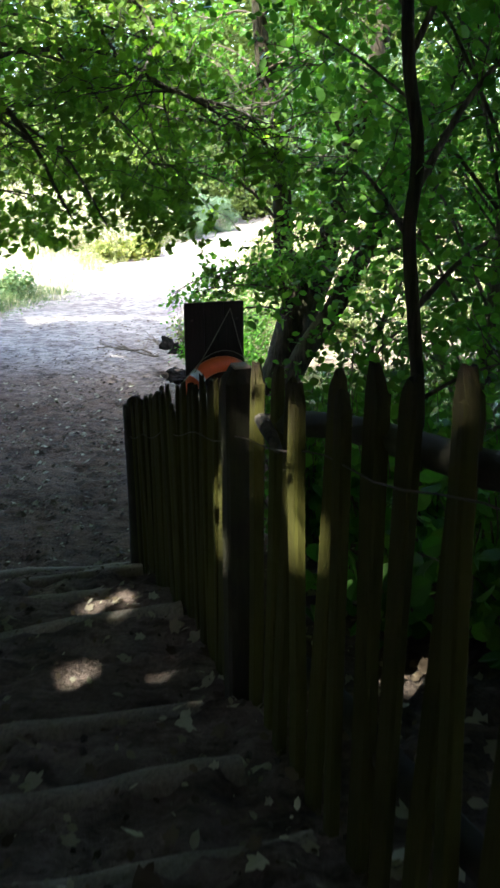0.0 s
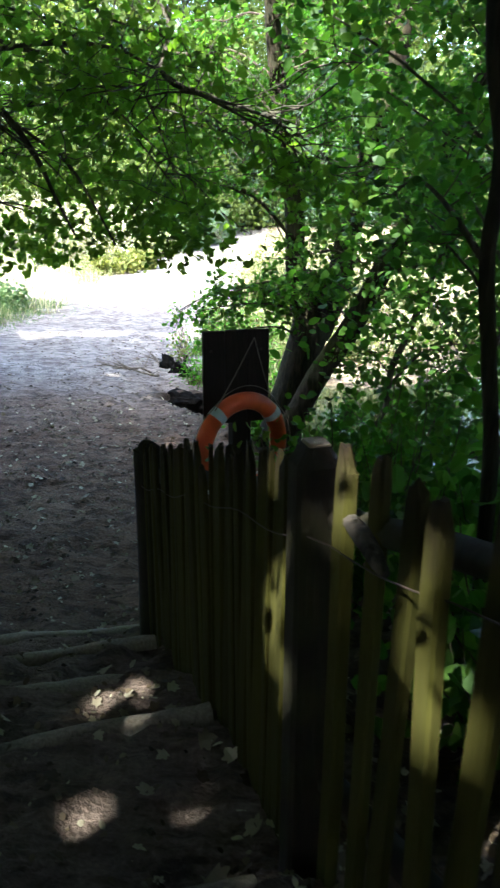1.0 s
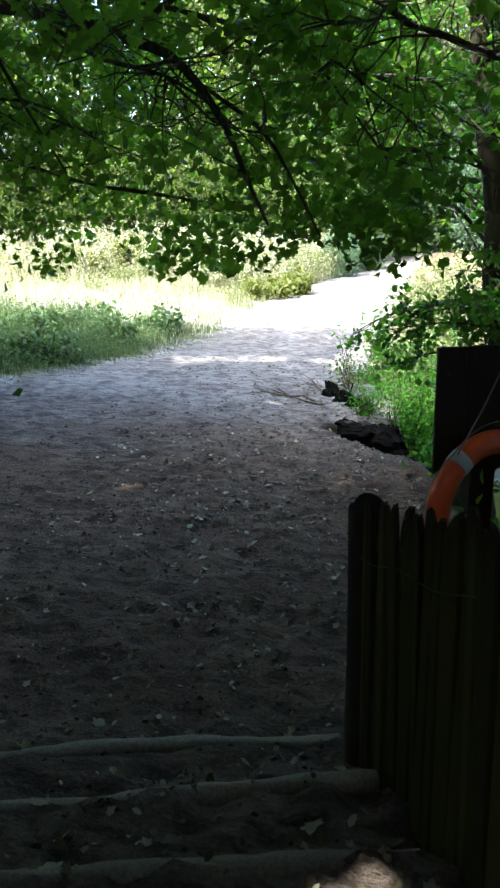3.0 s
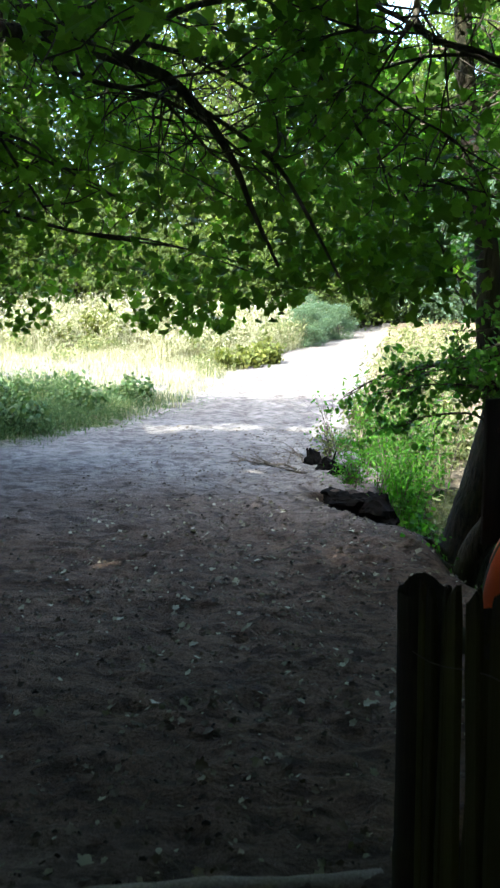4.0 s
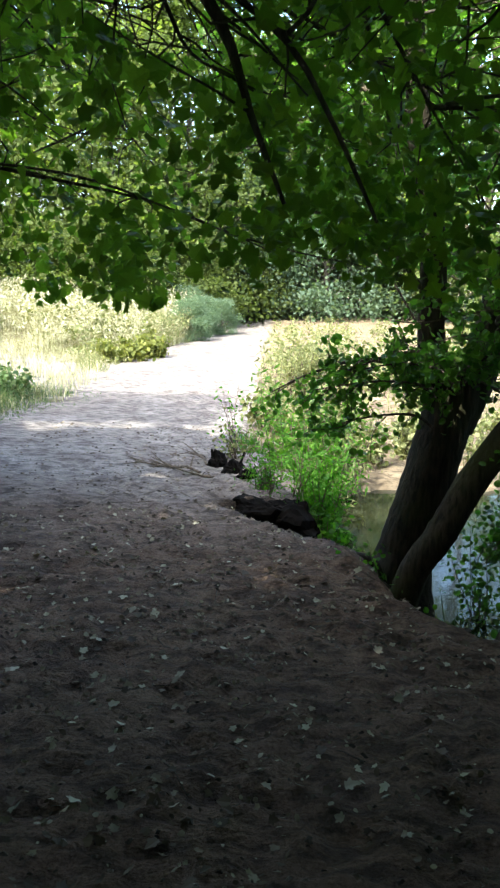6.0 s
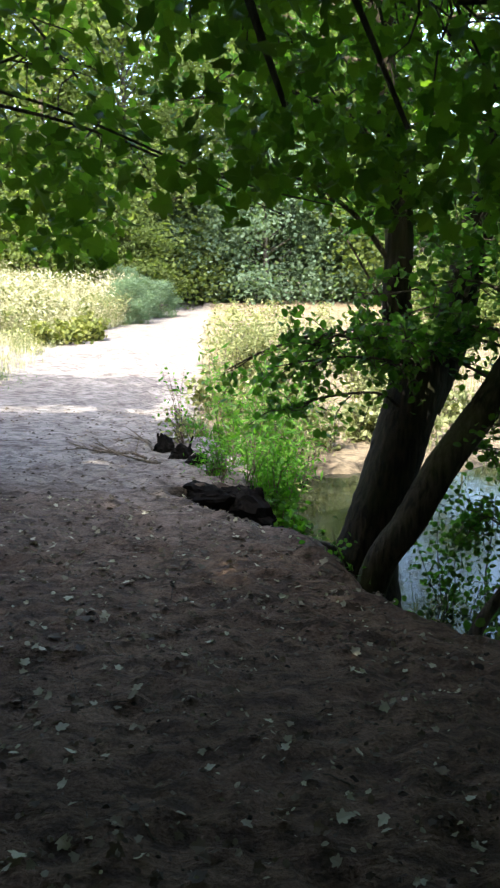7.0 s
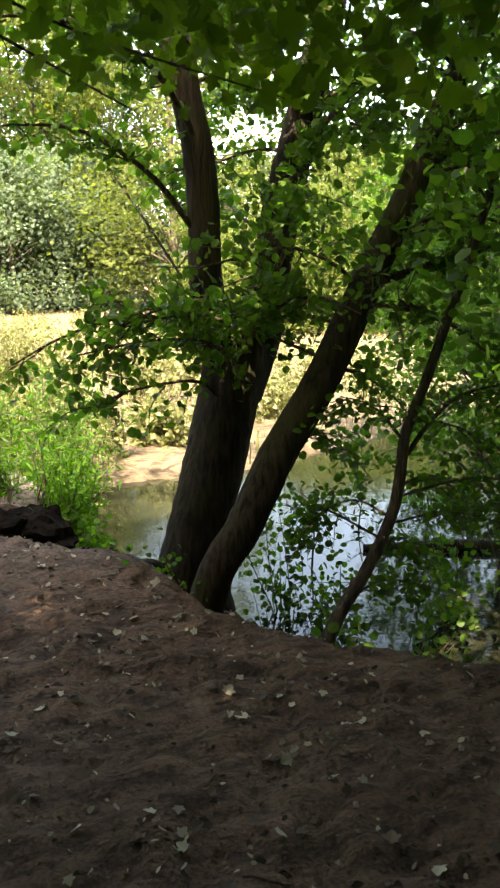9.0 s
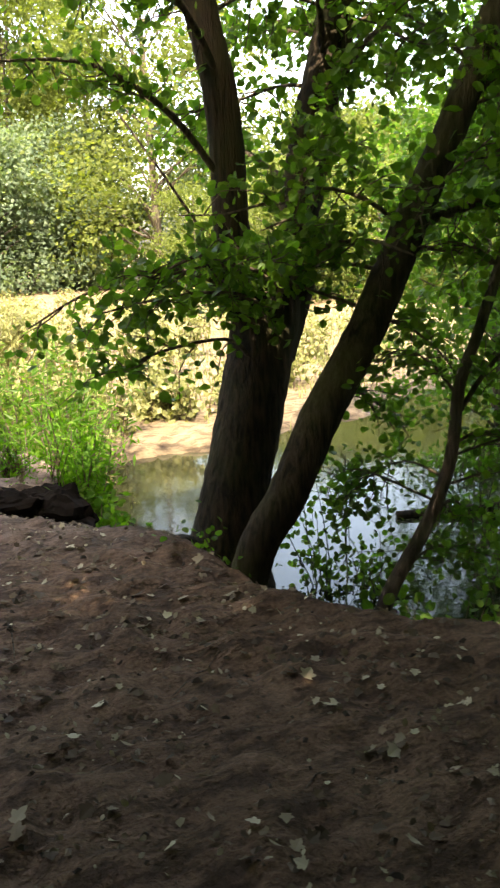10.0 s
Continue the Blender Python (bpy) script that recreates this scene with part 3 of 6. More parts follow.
def build_fence():
    fence = thing("picket_fence", (fence_x(2.4), 2.4, on_ground(0.2, 2.4)), "weathered close-set picket fence beside the steps, green with algae", "fence")
    o = np.array(fence.location)
    turn = math.degrees(math.atan2(1, -0.349))
    close, apart = [], []
    for k in range(9):
        v, f = stake(rng.uniform(0.072, 0.094), rng.uniform(0.02, 0.028), 0.006 * math.sin(k * 1.7), 0.016)
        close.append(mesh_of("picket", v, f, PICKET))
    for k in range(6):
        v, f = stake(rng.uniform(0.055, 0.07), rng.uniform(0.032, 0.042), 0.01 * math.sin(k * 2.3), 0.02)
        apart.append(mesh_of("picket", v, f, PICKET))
    y, k = 4.86, 0
    while y > -1.0:
        if not (2.31 < y < 2.49):
            near = y < 2.4
            x = fence_x(y)
            foot = on_ground(x, y) - 0.08
            top = fence_top(y) + rng.normal(0, 0.014) - (rng.uniform(0.03, 0.07) if k % 7 == 5 else 0.0)
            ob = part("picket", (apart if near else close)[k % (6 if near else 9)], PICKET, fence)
            lean = 1.6 if near else 0.7
            ob.matrix_basis = Matrix.Translation(Vector((x + rng.normal(0, 0.004), y, foot)) - fence.location) @ pose(0, 0, 0, rng.normal(0, 0.8), rng.normal(0, lean), turn + rng.normal(0, 5)) @ Matrix.Diagonal((1, 1, top - foot, 1))
        y -= rng.uniform(0.068, 0.078) if y > 2.5 else rng.uniform(0.125, 0.175)
        k += 1
    # the stout round end post
    px, py, top = -0.695, 4.97, 1.565
    foot = on_ground(px, py) - 0.15
    pile = Pile()
    tube(pile, bent([(px, py, foot, 0.094), (px + 0.01, py, foot + 0.6, 0.096), (px, py, top - 0.06, 0.09), (px, py, top - 0.015, 0.087), (px, py + 0.004, top + 0.004, 0.066)], 0.05), 14, 0.018)
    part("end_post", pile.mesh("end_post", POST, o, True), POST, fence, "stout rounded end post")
    # the square post between the two lengths, with a weathered, chamfered head
    px, py, top = fence_x(2.39) + 0.012, 2.39, 2.485
    foot = on_ground(px, py) - 0.15
    bm = bmesh.new()
    rings = []
    for z, w in ((foot, 0.066), ((foot + top) / 2, 0.065), (top - 0.05, 0.064), (top, 0.036)):
        ring = []
        for q in range(12):
            a = 2 * math.pi * (q + 0.5) / 12
            ex, ey = (math.copysign(abs(c) ** 0.45, c) for c in (math.cos(a), math.sin(a)))
            p = pose(0, 0, 0, 0, 0, turn) @ Vector((ex * w, ey * w, 0))
            ring.append(bm.verts.new((px + p.x - o[0], py + p.y - o[1], z - o[2] + rng.normal(0, 0.003))))
        rings.append(ring)
    for lo, hi in zip(rings[:-1], rings[1:]):
        for q in range(12):
            bm.faces.new((lo[q], lo[(q + 1) % 12], hi[(q + 1) % 12], hi[q]))
    bm.faces.new(rings[0][::-1])
    bm.faces.new(rings[-1])
    post = part("newel_post", bm, POST, fence, "square post with a chamfered head")
    # the sawn head; its pale colour also carries the sunlight on it
    cap = Pile()
    slab(cap, (0.064, 0.06, 0.012), Matrix.Translation((px, py, top + 0.003)) @ pose(0, 0, 0, 0, 0, turn), 0.004)
    part("cut_top", cap.mesh("cut_top", CUT, o), CUT, post, "sawn end grain, coloured pale for the sun on it")
    rear = Pile()
    px, py, top = fence_x(0.2) + 0.07, 0.2, 3.05
    foot = on_ground(px, py) - 0.15
    tube(rear, bent([(px, py, foot, 0.06), (px + 0.01, py, foot + 0.6, 0.062), (px, py, top, 0.052)], 0.1), 12, 0.015)
    part("rear_post", rear.mesh("rear_post", POST, o, True), POST, fence)
    # cleft rails on the pond side of the pickets
    for name, y0, y1, below, r in (("top_rail", 4.95, 2.45, 0.17, 0.042), ("top_rail", 2.33, -1.0, 0.175, 0.036), ("bottom_rail", 4.95, 2.45, 0.95, 0.04), ("bottom_rail", 2.33, -1.0, 1.0, 0.04)):
        pile = Pile()
        ys = np.linspace(y0, y1, 16)
        pts = np.array([(fence_x(v) + 0.056, v + 0.02, fence_top(v) - below + 0.012 * math.sin(v * 5), r) for v in ys])
        tube(pile, pts, 8, 0.06)
        part(name, pile.mesh(name, POST, o, True), POST, fence)
    # a broken rail end beside the square post, in paler wood to look sunlit
    stub = Pile()
    tube(stub, np.array([(0.262, 2.16, 2.37, 0.022), (0.285, 2.09, 2.365, 0.025), (0.312, 2.01, 2.34, 0.021), (0.325, 1.97, 2.33, 0.012)]), 8, 0.08)
    part("rail_end", stub.mesh("rail_end", LIMB, o, True), LIMB, fence, "broken rail end")
    for y0, y1, below in ((4.95, 2.45, 0.24), (2.33, -1.0, 0.235)):
        pile = Pile()
        ys = np.linspace(y0, y1, 26)
        pts = np.array([(fence_x(v) - 0.026, v - 0.01, fence_top(v) - below + 0.014 * math.sin(v * 9), 0.0024) for v in ys])
        tube(pile, pts, 5)
        part("wire", pile.mesh("wire", WIRE, o, True), WIRE, fence, "thin rusty binding wire")


build_fence()


# ---- sign and lifebuoy ----
def build_sign():
    base = Vector((-0.22, 5.72, on_ground(-0.22, 5.72)))
    sign = thing("notice_board", base, "dark wooden notice board on a square post", "sign")
    turn = pose(0, 0, 0, 0, 0, 19)
    planks = []
    for k in range(3):
        pile = Pile()
        slab(pile, (0.148, 0.028, 0.62 + 0.004 * (k % 2)), Matrix.Translation((-0.22, 5.69, 1.84)) @ turn @ pose(-0.15 + 0.15 * k, 0, 0.0), 0.004)
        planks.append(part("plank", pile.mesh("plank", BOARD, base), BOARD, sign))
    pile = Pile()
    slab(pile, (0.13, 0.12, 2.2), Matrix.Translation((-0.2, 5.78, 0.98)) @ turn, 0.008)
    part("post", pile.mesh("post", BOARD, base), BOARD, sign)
    for u in (-0.17, 0.17):
        bolt = Pile()
        m = Matrix.Translation((-0.22, 5.69, 2.02)) @ turn
        a, b = m @ Vector((u, -0.014, 0)), m @ Vector((u, -0.024, 0))
        tube(bolt, np.array([(*a, 0.011), (*b, 0.009)]), 8)
        part("bolt", bolt.mesh("bolt", WIRE, base), WIRE, planks[0 if u < 0 else 2])


build_sign()


def build_buoy():
    c = Vector((-0.17, 5.47, 1.42))
    buoy = thing("lifebuoy", c, "orange plastic ring lifebuoy with grey tape bands hung on the post", "lifebuoy")
    turn = pose(0, 0, 0, 0, 0, 42)
    R, r = 0.315, 0.058

    def ring(u0, u1, rr, n):
        us = np.linspace(u0, u1, n)
        m = np.array(turn.to_3x3())
        v = []
        for u in us:
            for q in range(16):
                a = 2 * math.pi * q / 16
                rad = R + rr * math.cos(a)
                v.append(m @ np.array((rad * math.cos(u), rr * 0.92 * math.sin(a), rad * math.sin(u))))
        i = np.arange(n - 1)[:, None] * 16
        j, k = np.arange(16), (np.arange(16) + 1) % 16
        return np.array(v), np.stack([i + j, i + k, i + 16 + k, i + 16 + j], -1).reshape(-1, 4)

    v, f = ring(0, 2 * math.pi, r, 65)
    body = part("ring", mesh_of("ring", v, f, ORANGE, True), ORANGE, buoy)
    for deg in (128, 38, -52, -142):
        u = math.radians(deg)
        v, f = ring(u - 0.085, u + 0.085, r + 0.0035, 7)
        part("tape", mesh_of("tape", v, f, TAPE, True), TAPE, body, "grey reflective tape band")
    m = turn.to_3x3()
    for a, b in ((128, 38), (38, -52), (-52, -142), (-142, -232)):
        pile, pts = Pile(), []
        for u in np.linspace(0, 1, 14):
            ang = math.radians(a + (b - a) * u)
            rad = R + r + 0.012 + 0.03 * math.sin(math.pi * u)
            pts.append((*(m @ Vector((rad * math.cos(ang), -0.01, rad * math.sin(ang)))), 0.0035))
        tube(pile, np.array(pts), 6)
        part("grab_line", pile.mesh("grab_line", ROPE, (0, 0, 0), True), ROPE, buoy)
    # the cord by which it hangs
    pile = Pile()
    nail = Vector((-0.1, 5.705, 2.1)) - c
    for deg in (128, 50):
        ang = math.radians(deg)
        p = m @ Vector(((R + r) * math.cos(ang), -0.02, (R + r) * math.sin(ang)))
        tube(pile, np.array([(*p, 0.004), (*((p + nail) / 2 + Vector((0, -0.02, -0.01))), 0.004), (*nail, 0.004)]), 6)
    part("hanging_cord", pile.mesh("hanging_cord", ROPE, (0, 0, 0), True), ROPE, buoy)


build_buoy()


# ---- trees ----
def branch_out(start, way, length, radius, droop, bends=5, wander=0.25):
    """Points of one wandering branch."""
    p, d, pts = np.array(start, float), np.array(way, float), []
    d /= np.linalg.norm(d)
    for k in range(bends + 1):
        pts.append((*p, radius * (1 - 0.8 * k / bends) + 0.0015))
        d = d + rng.standard_normal(3) * wander + np.array([0, 0, -droop])
        d /= np.linalg.norm(d)
        p = p + d * length / bends
    return np.array(pts)


def sprays(limbs, each, length, droop, twig_r=0.006, spread=1.0, low=0.15):
    """Twigs along limbs: a list of polylines with radii."""
    out = []
    for limb in limbs:
        L = np.linalg.norm(np.diff(limb[:, :3], axis=0), axis=1).sum()
        for _ in range(max(1, int(each * L))):
            u = rng.uniform(low, 1) * (len(limb) - 1)
            i = min(int(u), len(limb) - 2)
            p = limb[i] + (limb[i + 1] - limb[i]) * (u - i)
            along = limb[i + 1, :3] - limb[i, :3]
            along /= np.linalg.norm(along) + 1e-9
            side = rng.standard_normal(3) * np.array([1, 1, 0.55]) * spread
            out.append(branch_out(p[:3], along * 0.6 + side, length * rng.uniform(0.5, 1.2), min(twig_r, p[3] * 0.8), droop, 4, 0.3))
    return out


def leaf_points(twigs, per_metre, near):
    pts = []
    for tw in twigs:
        seg = np.diff(tw[:, :3], axis=0)
        L = np.linalg.norm(seg, axis=1).sum()
        n = max(2, int(per_metre * L))
        u = rng.uniform(0.1, 1.0, n) * (len(tw) - 1)
        i = np.minimum(u.astype(int), len(tw) - 2)
        pts.append(tw[i, :3] + (tw[i + 1, :3] - tw[i, :3]) * (u - i)[:, None] + rng.standard_normal((n, 3)) * near)
    return np.concatenate(pts)


def tree(name, base, label, category, group=""):
    return thing(name, base, label, category, group)


def build_pond_tree():
    o = (0.05, 11.5, on_ground(0.05, 11.5))
    t = tree("pond_tree", o, "several-stemmed alder with furrowed brown bark leaning over the pond", "tree")
    bits = (
        ("trunk", [(-0.02, 11.5, -0.95, 0.44), (0.04, 11.5, -0.5, 0.32), (0.13, 11.52, -0.05, 0.262), (0.24, 11.55, 0.3, 0.26), (0.4, 11.6, 0.9, 0.26), (0.5, 11.62, 1.35, 0.26), (0.55, 11.62, 1.6, 0.16)], 18),
        ("stem", [(0.42, 11.6, 1.0, 0.17), (0.28, 11.6, 1.5, 0.155), (0.21, 11.6, 1.95, 0.135), (0.2, 11.6, 2.4, 0.13), (0.16, 11.6, 2.9, 0.125), (0.02, 11.6, 3.6, 0.115), (-0.15, 11.7, 5.2, 0.09), (-0.2, 11.8, 8.0, 0.04)], 12),
        ("stem", [(0.52, 11.62, 0.95, 0.19), (0.72, 11.7, 1.45, 0.185), (0.86, 11.8, 2.0, 0.17), (0.98, 11.8, 2.65, 0.16), (1.16, 11.8, 3.3, 0.15), (1.5, 11.9, 4.8, 0.12), (1.7, 12.0, 8.5, 0.04)], 12),
        ("leaning_stem", [(-0.06, 11.0, -0.9, 0.15), (0.06, 10.9, -0.32, 0.145), (0.26, 10.8, 0.07, 0.145), (0.54, 10.8, 0.62, 0.145), (0.87, 10.8, 1.13, 0.14), (1.1, 10.8, 1.58, 0.135), (1.33, 10.8, 2.07, 0.125), (1.57, 10.8, 2.53, 0.115), (1.84, 10.8, 3.15, 0.1), (2.5, 10.9, 4.6, 0.08), (3.2, 11, 7, 0.03)], 12),
    )
    trunk = None
    for name, pts, n in bits:
        pile = Pile()
        tube(pile, bent(pts, 0.07), n, 0.025)
        skin = MOSSY if name == "leaning_stem" else BARK
        made = part(name, pile.mesh(name, skin, o, True), skin, t, "mossy leaning stem" if name == "leaning_stem" else "")
        trunk = made if name == "trunk" else trunk
    for a, L in ((205, 0.7), (232, 0.55), (258, 0.75), (284, 0.6), (165, 0.6), (310, 0.6)):
        c, s = math.cos(math.radians(a)), math.sin(math.radians(a))
        root, pts = Pile(), []
        for u in (0.0, 0.3, 0.6, 1.0):
            x, y = 0.05 + c * (0.16 + L * u), 11.45 + s * (0.16 + L * u)
            pts.append((x, y, max(on_ground(x, y), -1.1) + 0.2 * (1 - u) ** 3 - 0.09 * u - 0.05, 0.1 * (1 - 0.65 * u)))
        tube(root, bent(pts, 0.06), 9, 0.05)
        part("root", root.mesh("root", BARK, o, True), BARK, trunk)
    # limbs with leaves: the low layer before the fork, the layers above, the ones over the water
    limbs = [np.array(p, float) for p in (
        [(0.4, 11.55, 1.2, 0.03), (0.0, 11.4, 1.55, 0.025), (-0.5, 11.3, 1.65, 0.018), (-1.0, 11.3, 1.5, 0.01), (-1.35, 11.4, 1.3, 0.005)],
        [(0.3, 11.5, 0.95, 0.02), (0.0, 11.2, 1.15, 0.015), (-0.5, 11.2, 1.1, 0.01), (-0.85, 11.3, 0.95, 0.005)],
        [(0.3, 11.5, 1.5, 0.03), (0.1, 11.1, 1.75, 0.02), (-0.3, 10.8, 1.75, 0.014), (-0.7, 10.7, 1.6, 0.006)],
        [(0.45, 11.4, 1.5, 0.03), (0.6, 10.9, 1.75, 0.02), (0.75, 10.5, 1.8, 0.014), (0.9, 10.2, 1.7, 0.006)],
        [(0.2, 11.6, 2.2, 0.03), (-0.25, 11.5, 2.7, 0.022), (-0.8, 11.5, 3.0, 0.015), (-1.5, 11.6, 3.0, 0.006)],
        [(0.2, 11.6, 2.9, 0.03), (-0.3, 11.2, 3.4, 0.022), (-1.0, 11.0, 3.6, 0.015), (-1.8, 11.0, 3.5, 0.006)],
        [(0.1, 11.6, 3.4, 0.035), (-0.4, 11.8, 4.1, 0.025), (-1.2, 12.0, 4.5, 0.015), (-2.0, 12.2, 4.5, 0.006)],
        [(0.95, 11.8, 2.6, 0.03), (1.0, 11.2, 3.0, 0.02), (0.9, 10.6, 3.1, 0.014), (0.8, 10.1, 2.9, 0.006)],
        [(1.1, 11.8, 3.2, 0.03), (0.8, 11.3, 3.7, 0.02), (0.6, 10.7, 3.8, 0.014), (0.5, 10.1, 3.6, 0.006)],
        [(1.3, 10.8, 1.9, 0.04), (1.66, 10.8, 1.99, 0.034), (2.01, 10.8, 2.1, 0.028), (2.5, 10.8, 2.17, 0.02), (3.2, 10.9, 2.1, 0.008)],
        [(1.5, 10.8, 2.45, 0.03), (2.0, 10.9, 2.9, 0.02), (2.6, 11, 3.1, 0.014), (3.3, 11.1, 3.0, 0.006)],
        [(1.2, 10.8, 1.75, 0.02), (1.5, 10.6, 1.7, 0.015), (1.9, 10.5, 1.55, 0.01), (2.2, 10.4, 1.3, 0.005)],
        [(0.95, 10.8, 1.25, 0.018), (1.25, 10.9, 1.2, 0.013), (1.7, 11.1, 0.95, 0.009), (2.1, 11.3, 0.6, 0.004)],
        [(0.6, 10.8, 0.7, 0.016), (0.95, 11.0, 0.7, 0.011), (1.4, 11.3, 0.45, 0.008), (1.8, 11.6, 0.1, 0.004)],
        [(1.8, 10.85, 3.0, 0.03), (2.1, 10.7, 3.7, 0.02), (2.3, 10.4, 4.2, 0.014), (2.6, 10.1, 4.4, 0.006)],
        [(0.92, 11.85, 2.3, 0.026), (1.2, 12.3, 2.6, 0.018), (1.6, 12.6, 2.7, 0.012), (2.2, 12.8, 2.6, 0.005)],
        [(1.05, 11.85, 2.9, 0.026), (1.4, 12.4, 3.2, 0.018), (1.9, 12.7, 3.3, 0.012), (2.6, 12.9, 3.2, 0.005)],
        [(1.2, 11.85, 3.4, 0.026), (1.1, 12.5, 3.6, 0.018), (0.9, 13.1, 3.6, 0.012), (0.7, 13.6, 3.4, 0.005)],
        [(0.9, 11.8, 2.2, 0.02), (0.75, 12.4, 2.5, 0.015), (0.65, 12.9, 2.7, 0.01), (0.6, 13.4, 2.6, 0.005)],
        [(0.9, 11.7, 2.3, 0.02), (0.75, 11.2, 2.5, 0.015), (0.6, 10.9, 2.55, 0.01), (0.5, 10.6, 2.4, 0.005)],
        [(1.55, 10.85, 2.5, 0.02), (1.9, 11.4, 2.55, 0.015), (2.5, 11.9, 2.5, 0.01), (3.1, 12.2, 2.3, 0.005)],
        [(1.4, 10.85, 2.2, 0.02), (1.6, 11.4, 2.1, 0.015), (2.1, 12.0, 1.95, 0.01), (2.7, 12.5, 1.7, 0.005)],
        [(1.75, 10.85, 3.0, 0.02), (1.6, 11.4, 3.4, 0.015), (1.4, 11.9, 3.6, 0.01), (1.3, 12.3, 3.5, 0.005)],
    )]
    # the dense layer before the fork and the sprays that veil the second stem
    veil = [np.array(p, float) for p in (
        [(0.45, 11.3, 1.35, 0.022), (0.2, 11.0, 1.6, 0.016), (-0.2, 10.8, 1.68, 0.01), (-0.7, 10.7, 1.6, 0.005)],
        [(0.45, 11.3, 1.4, 0.022), (0.35, 10.95, 1.68, 0.016), (0.2, 10.6, 1.76, 0.01), (0.0, 10.4, 1.7, 0.005)],
        [(0.4, 11.3, 1.2, 0.02), (0.1, 11.0, 1.45, 0.014), (-0.4, 10.9, 1.5, 0.01), (-1.0, 10.9, 1.4, 0.005)],
        [(0.5, 11.35, 1.45, 0.022), (0.6, 11.1, 1.66, 0.016), (0.7, 11.0, 1.72, 0.01), (0.85, 11.0, 1.66, 0.005)],
        [(0.6, 11.4, 1.5, 0.02), (0.5, 11.0, 1.85, 0.015), (0.3, 10.7, 1.95, 0.01), (0.0, 10.5, 1.88, 0.005)],
        [(0.86, 11.65, 2.0, 0.024), (0.85, 11.35, 2.25, 0.016), (0.8, 11.15, 2.35, 0.01), (0.65, 11.1, 2.35, 0.005)],
        [(0.98, 11.65, 2.65, 0.024), (1.0, 11.35, 2.95, 0.016), (1.0, 11.1, 3.05, 0.01), (0.85, 11.0, 3.05, 0.005)],
    )]
    stems = [bent(p, 0.3) for _, p, _ in bits[1:]]
    for stem in stems:
        for _ in range(20):
            i = int(rng.uniform(0.28, 0.8) * len(stem))
            a = rng.uniform(0, 2 * np.pi)
            limbs.append(branch_out(stem[i, :3], (math.cos(a), math.sin(a), 0.45), rng.uniform(0.9, 1.9), 0.016, 0.1, 5, 0.16))
    twigs = sprays(limbs, 8, 0.5, 0.05, 0.005) + sprays(veil, 12, 0.34, 0.04, 0.004)
    limbs = veil + limbs
    wood = Pile()
    for k, l in enumerate(limbs):
        one = Pile() if k < 30 else wood
        tube(one, bent(l, 0.12), 6, 0.03)
        if k < 30:
            part("branch", one.mesh("branch", TWIG, o, True), TWIG, t)
    tube(wood, np.array([(0.21, 12.3, 1.93, 0.012), (-0.09, 12.4, 2.42, 0.011), (-0.38, 12.5, 2.86, 0.008)]), 6)
    for tw in twigs:
        tube(wood, tw, 4, 0, False)
    tagged(part("twig_mass", wood.mesh("twig_mass", TWIG, o, True), TWIG, t), kind="stuff")
    crown = Pile()
    pts = leaf_points(twigs, 42, 0.06)
    # the leaning stem is bare below
    lean = np.interp(pts[:, 2], [-0.3, 0.62, 1.58, 2.53, 3.15], [0.06, 0.54, 1.1, 1.57, 1.84])
    pts = pts[(pts[:, 1] > 10.85) | (pts[:, 2] > 2.75) | (np.abs(pts[:, 0] - 0.06 * (10.8 - pts[:, 1]) - lean) > 0.3) | (rng.random(len(pts)) < 0.08)]
    leaves(crown, pts, rng.uniform(0.045, 0.09, len(pts)), ROUND, 0.4)
    part("leaves", crown.mesh("leaves", ALDER, o), ALDER, t, "rounded green alder leaves")
    # the high crown
    top = Pile()
    n = 5000
    k = rng.integers(0, 26, n)
    cl = np.stack([rng.normal(0.6, 1.9, 26), rng.normal(12.0, 1.4, 26), rng.uniform(6.2, 10.0, 26)], -1)
    pts = sunlit(cl[k] + rng.standard_normal((n, 3)) * np.array([0.75, 0.75, 0.42]))
    n = len(pts)
    leaves(top, pts, rng.uniform(0.11, 0.17, n), DIAMOND, 0.5)
    part("crown", top.mesh("crown", CANOPY, o), CANOPY, t)


build_pond_tree()


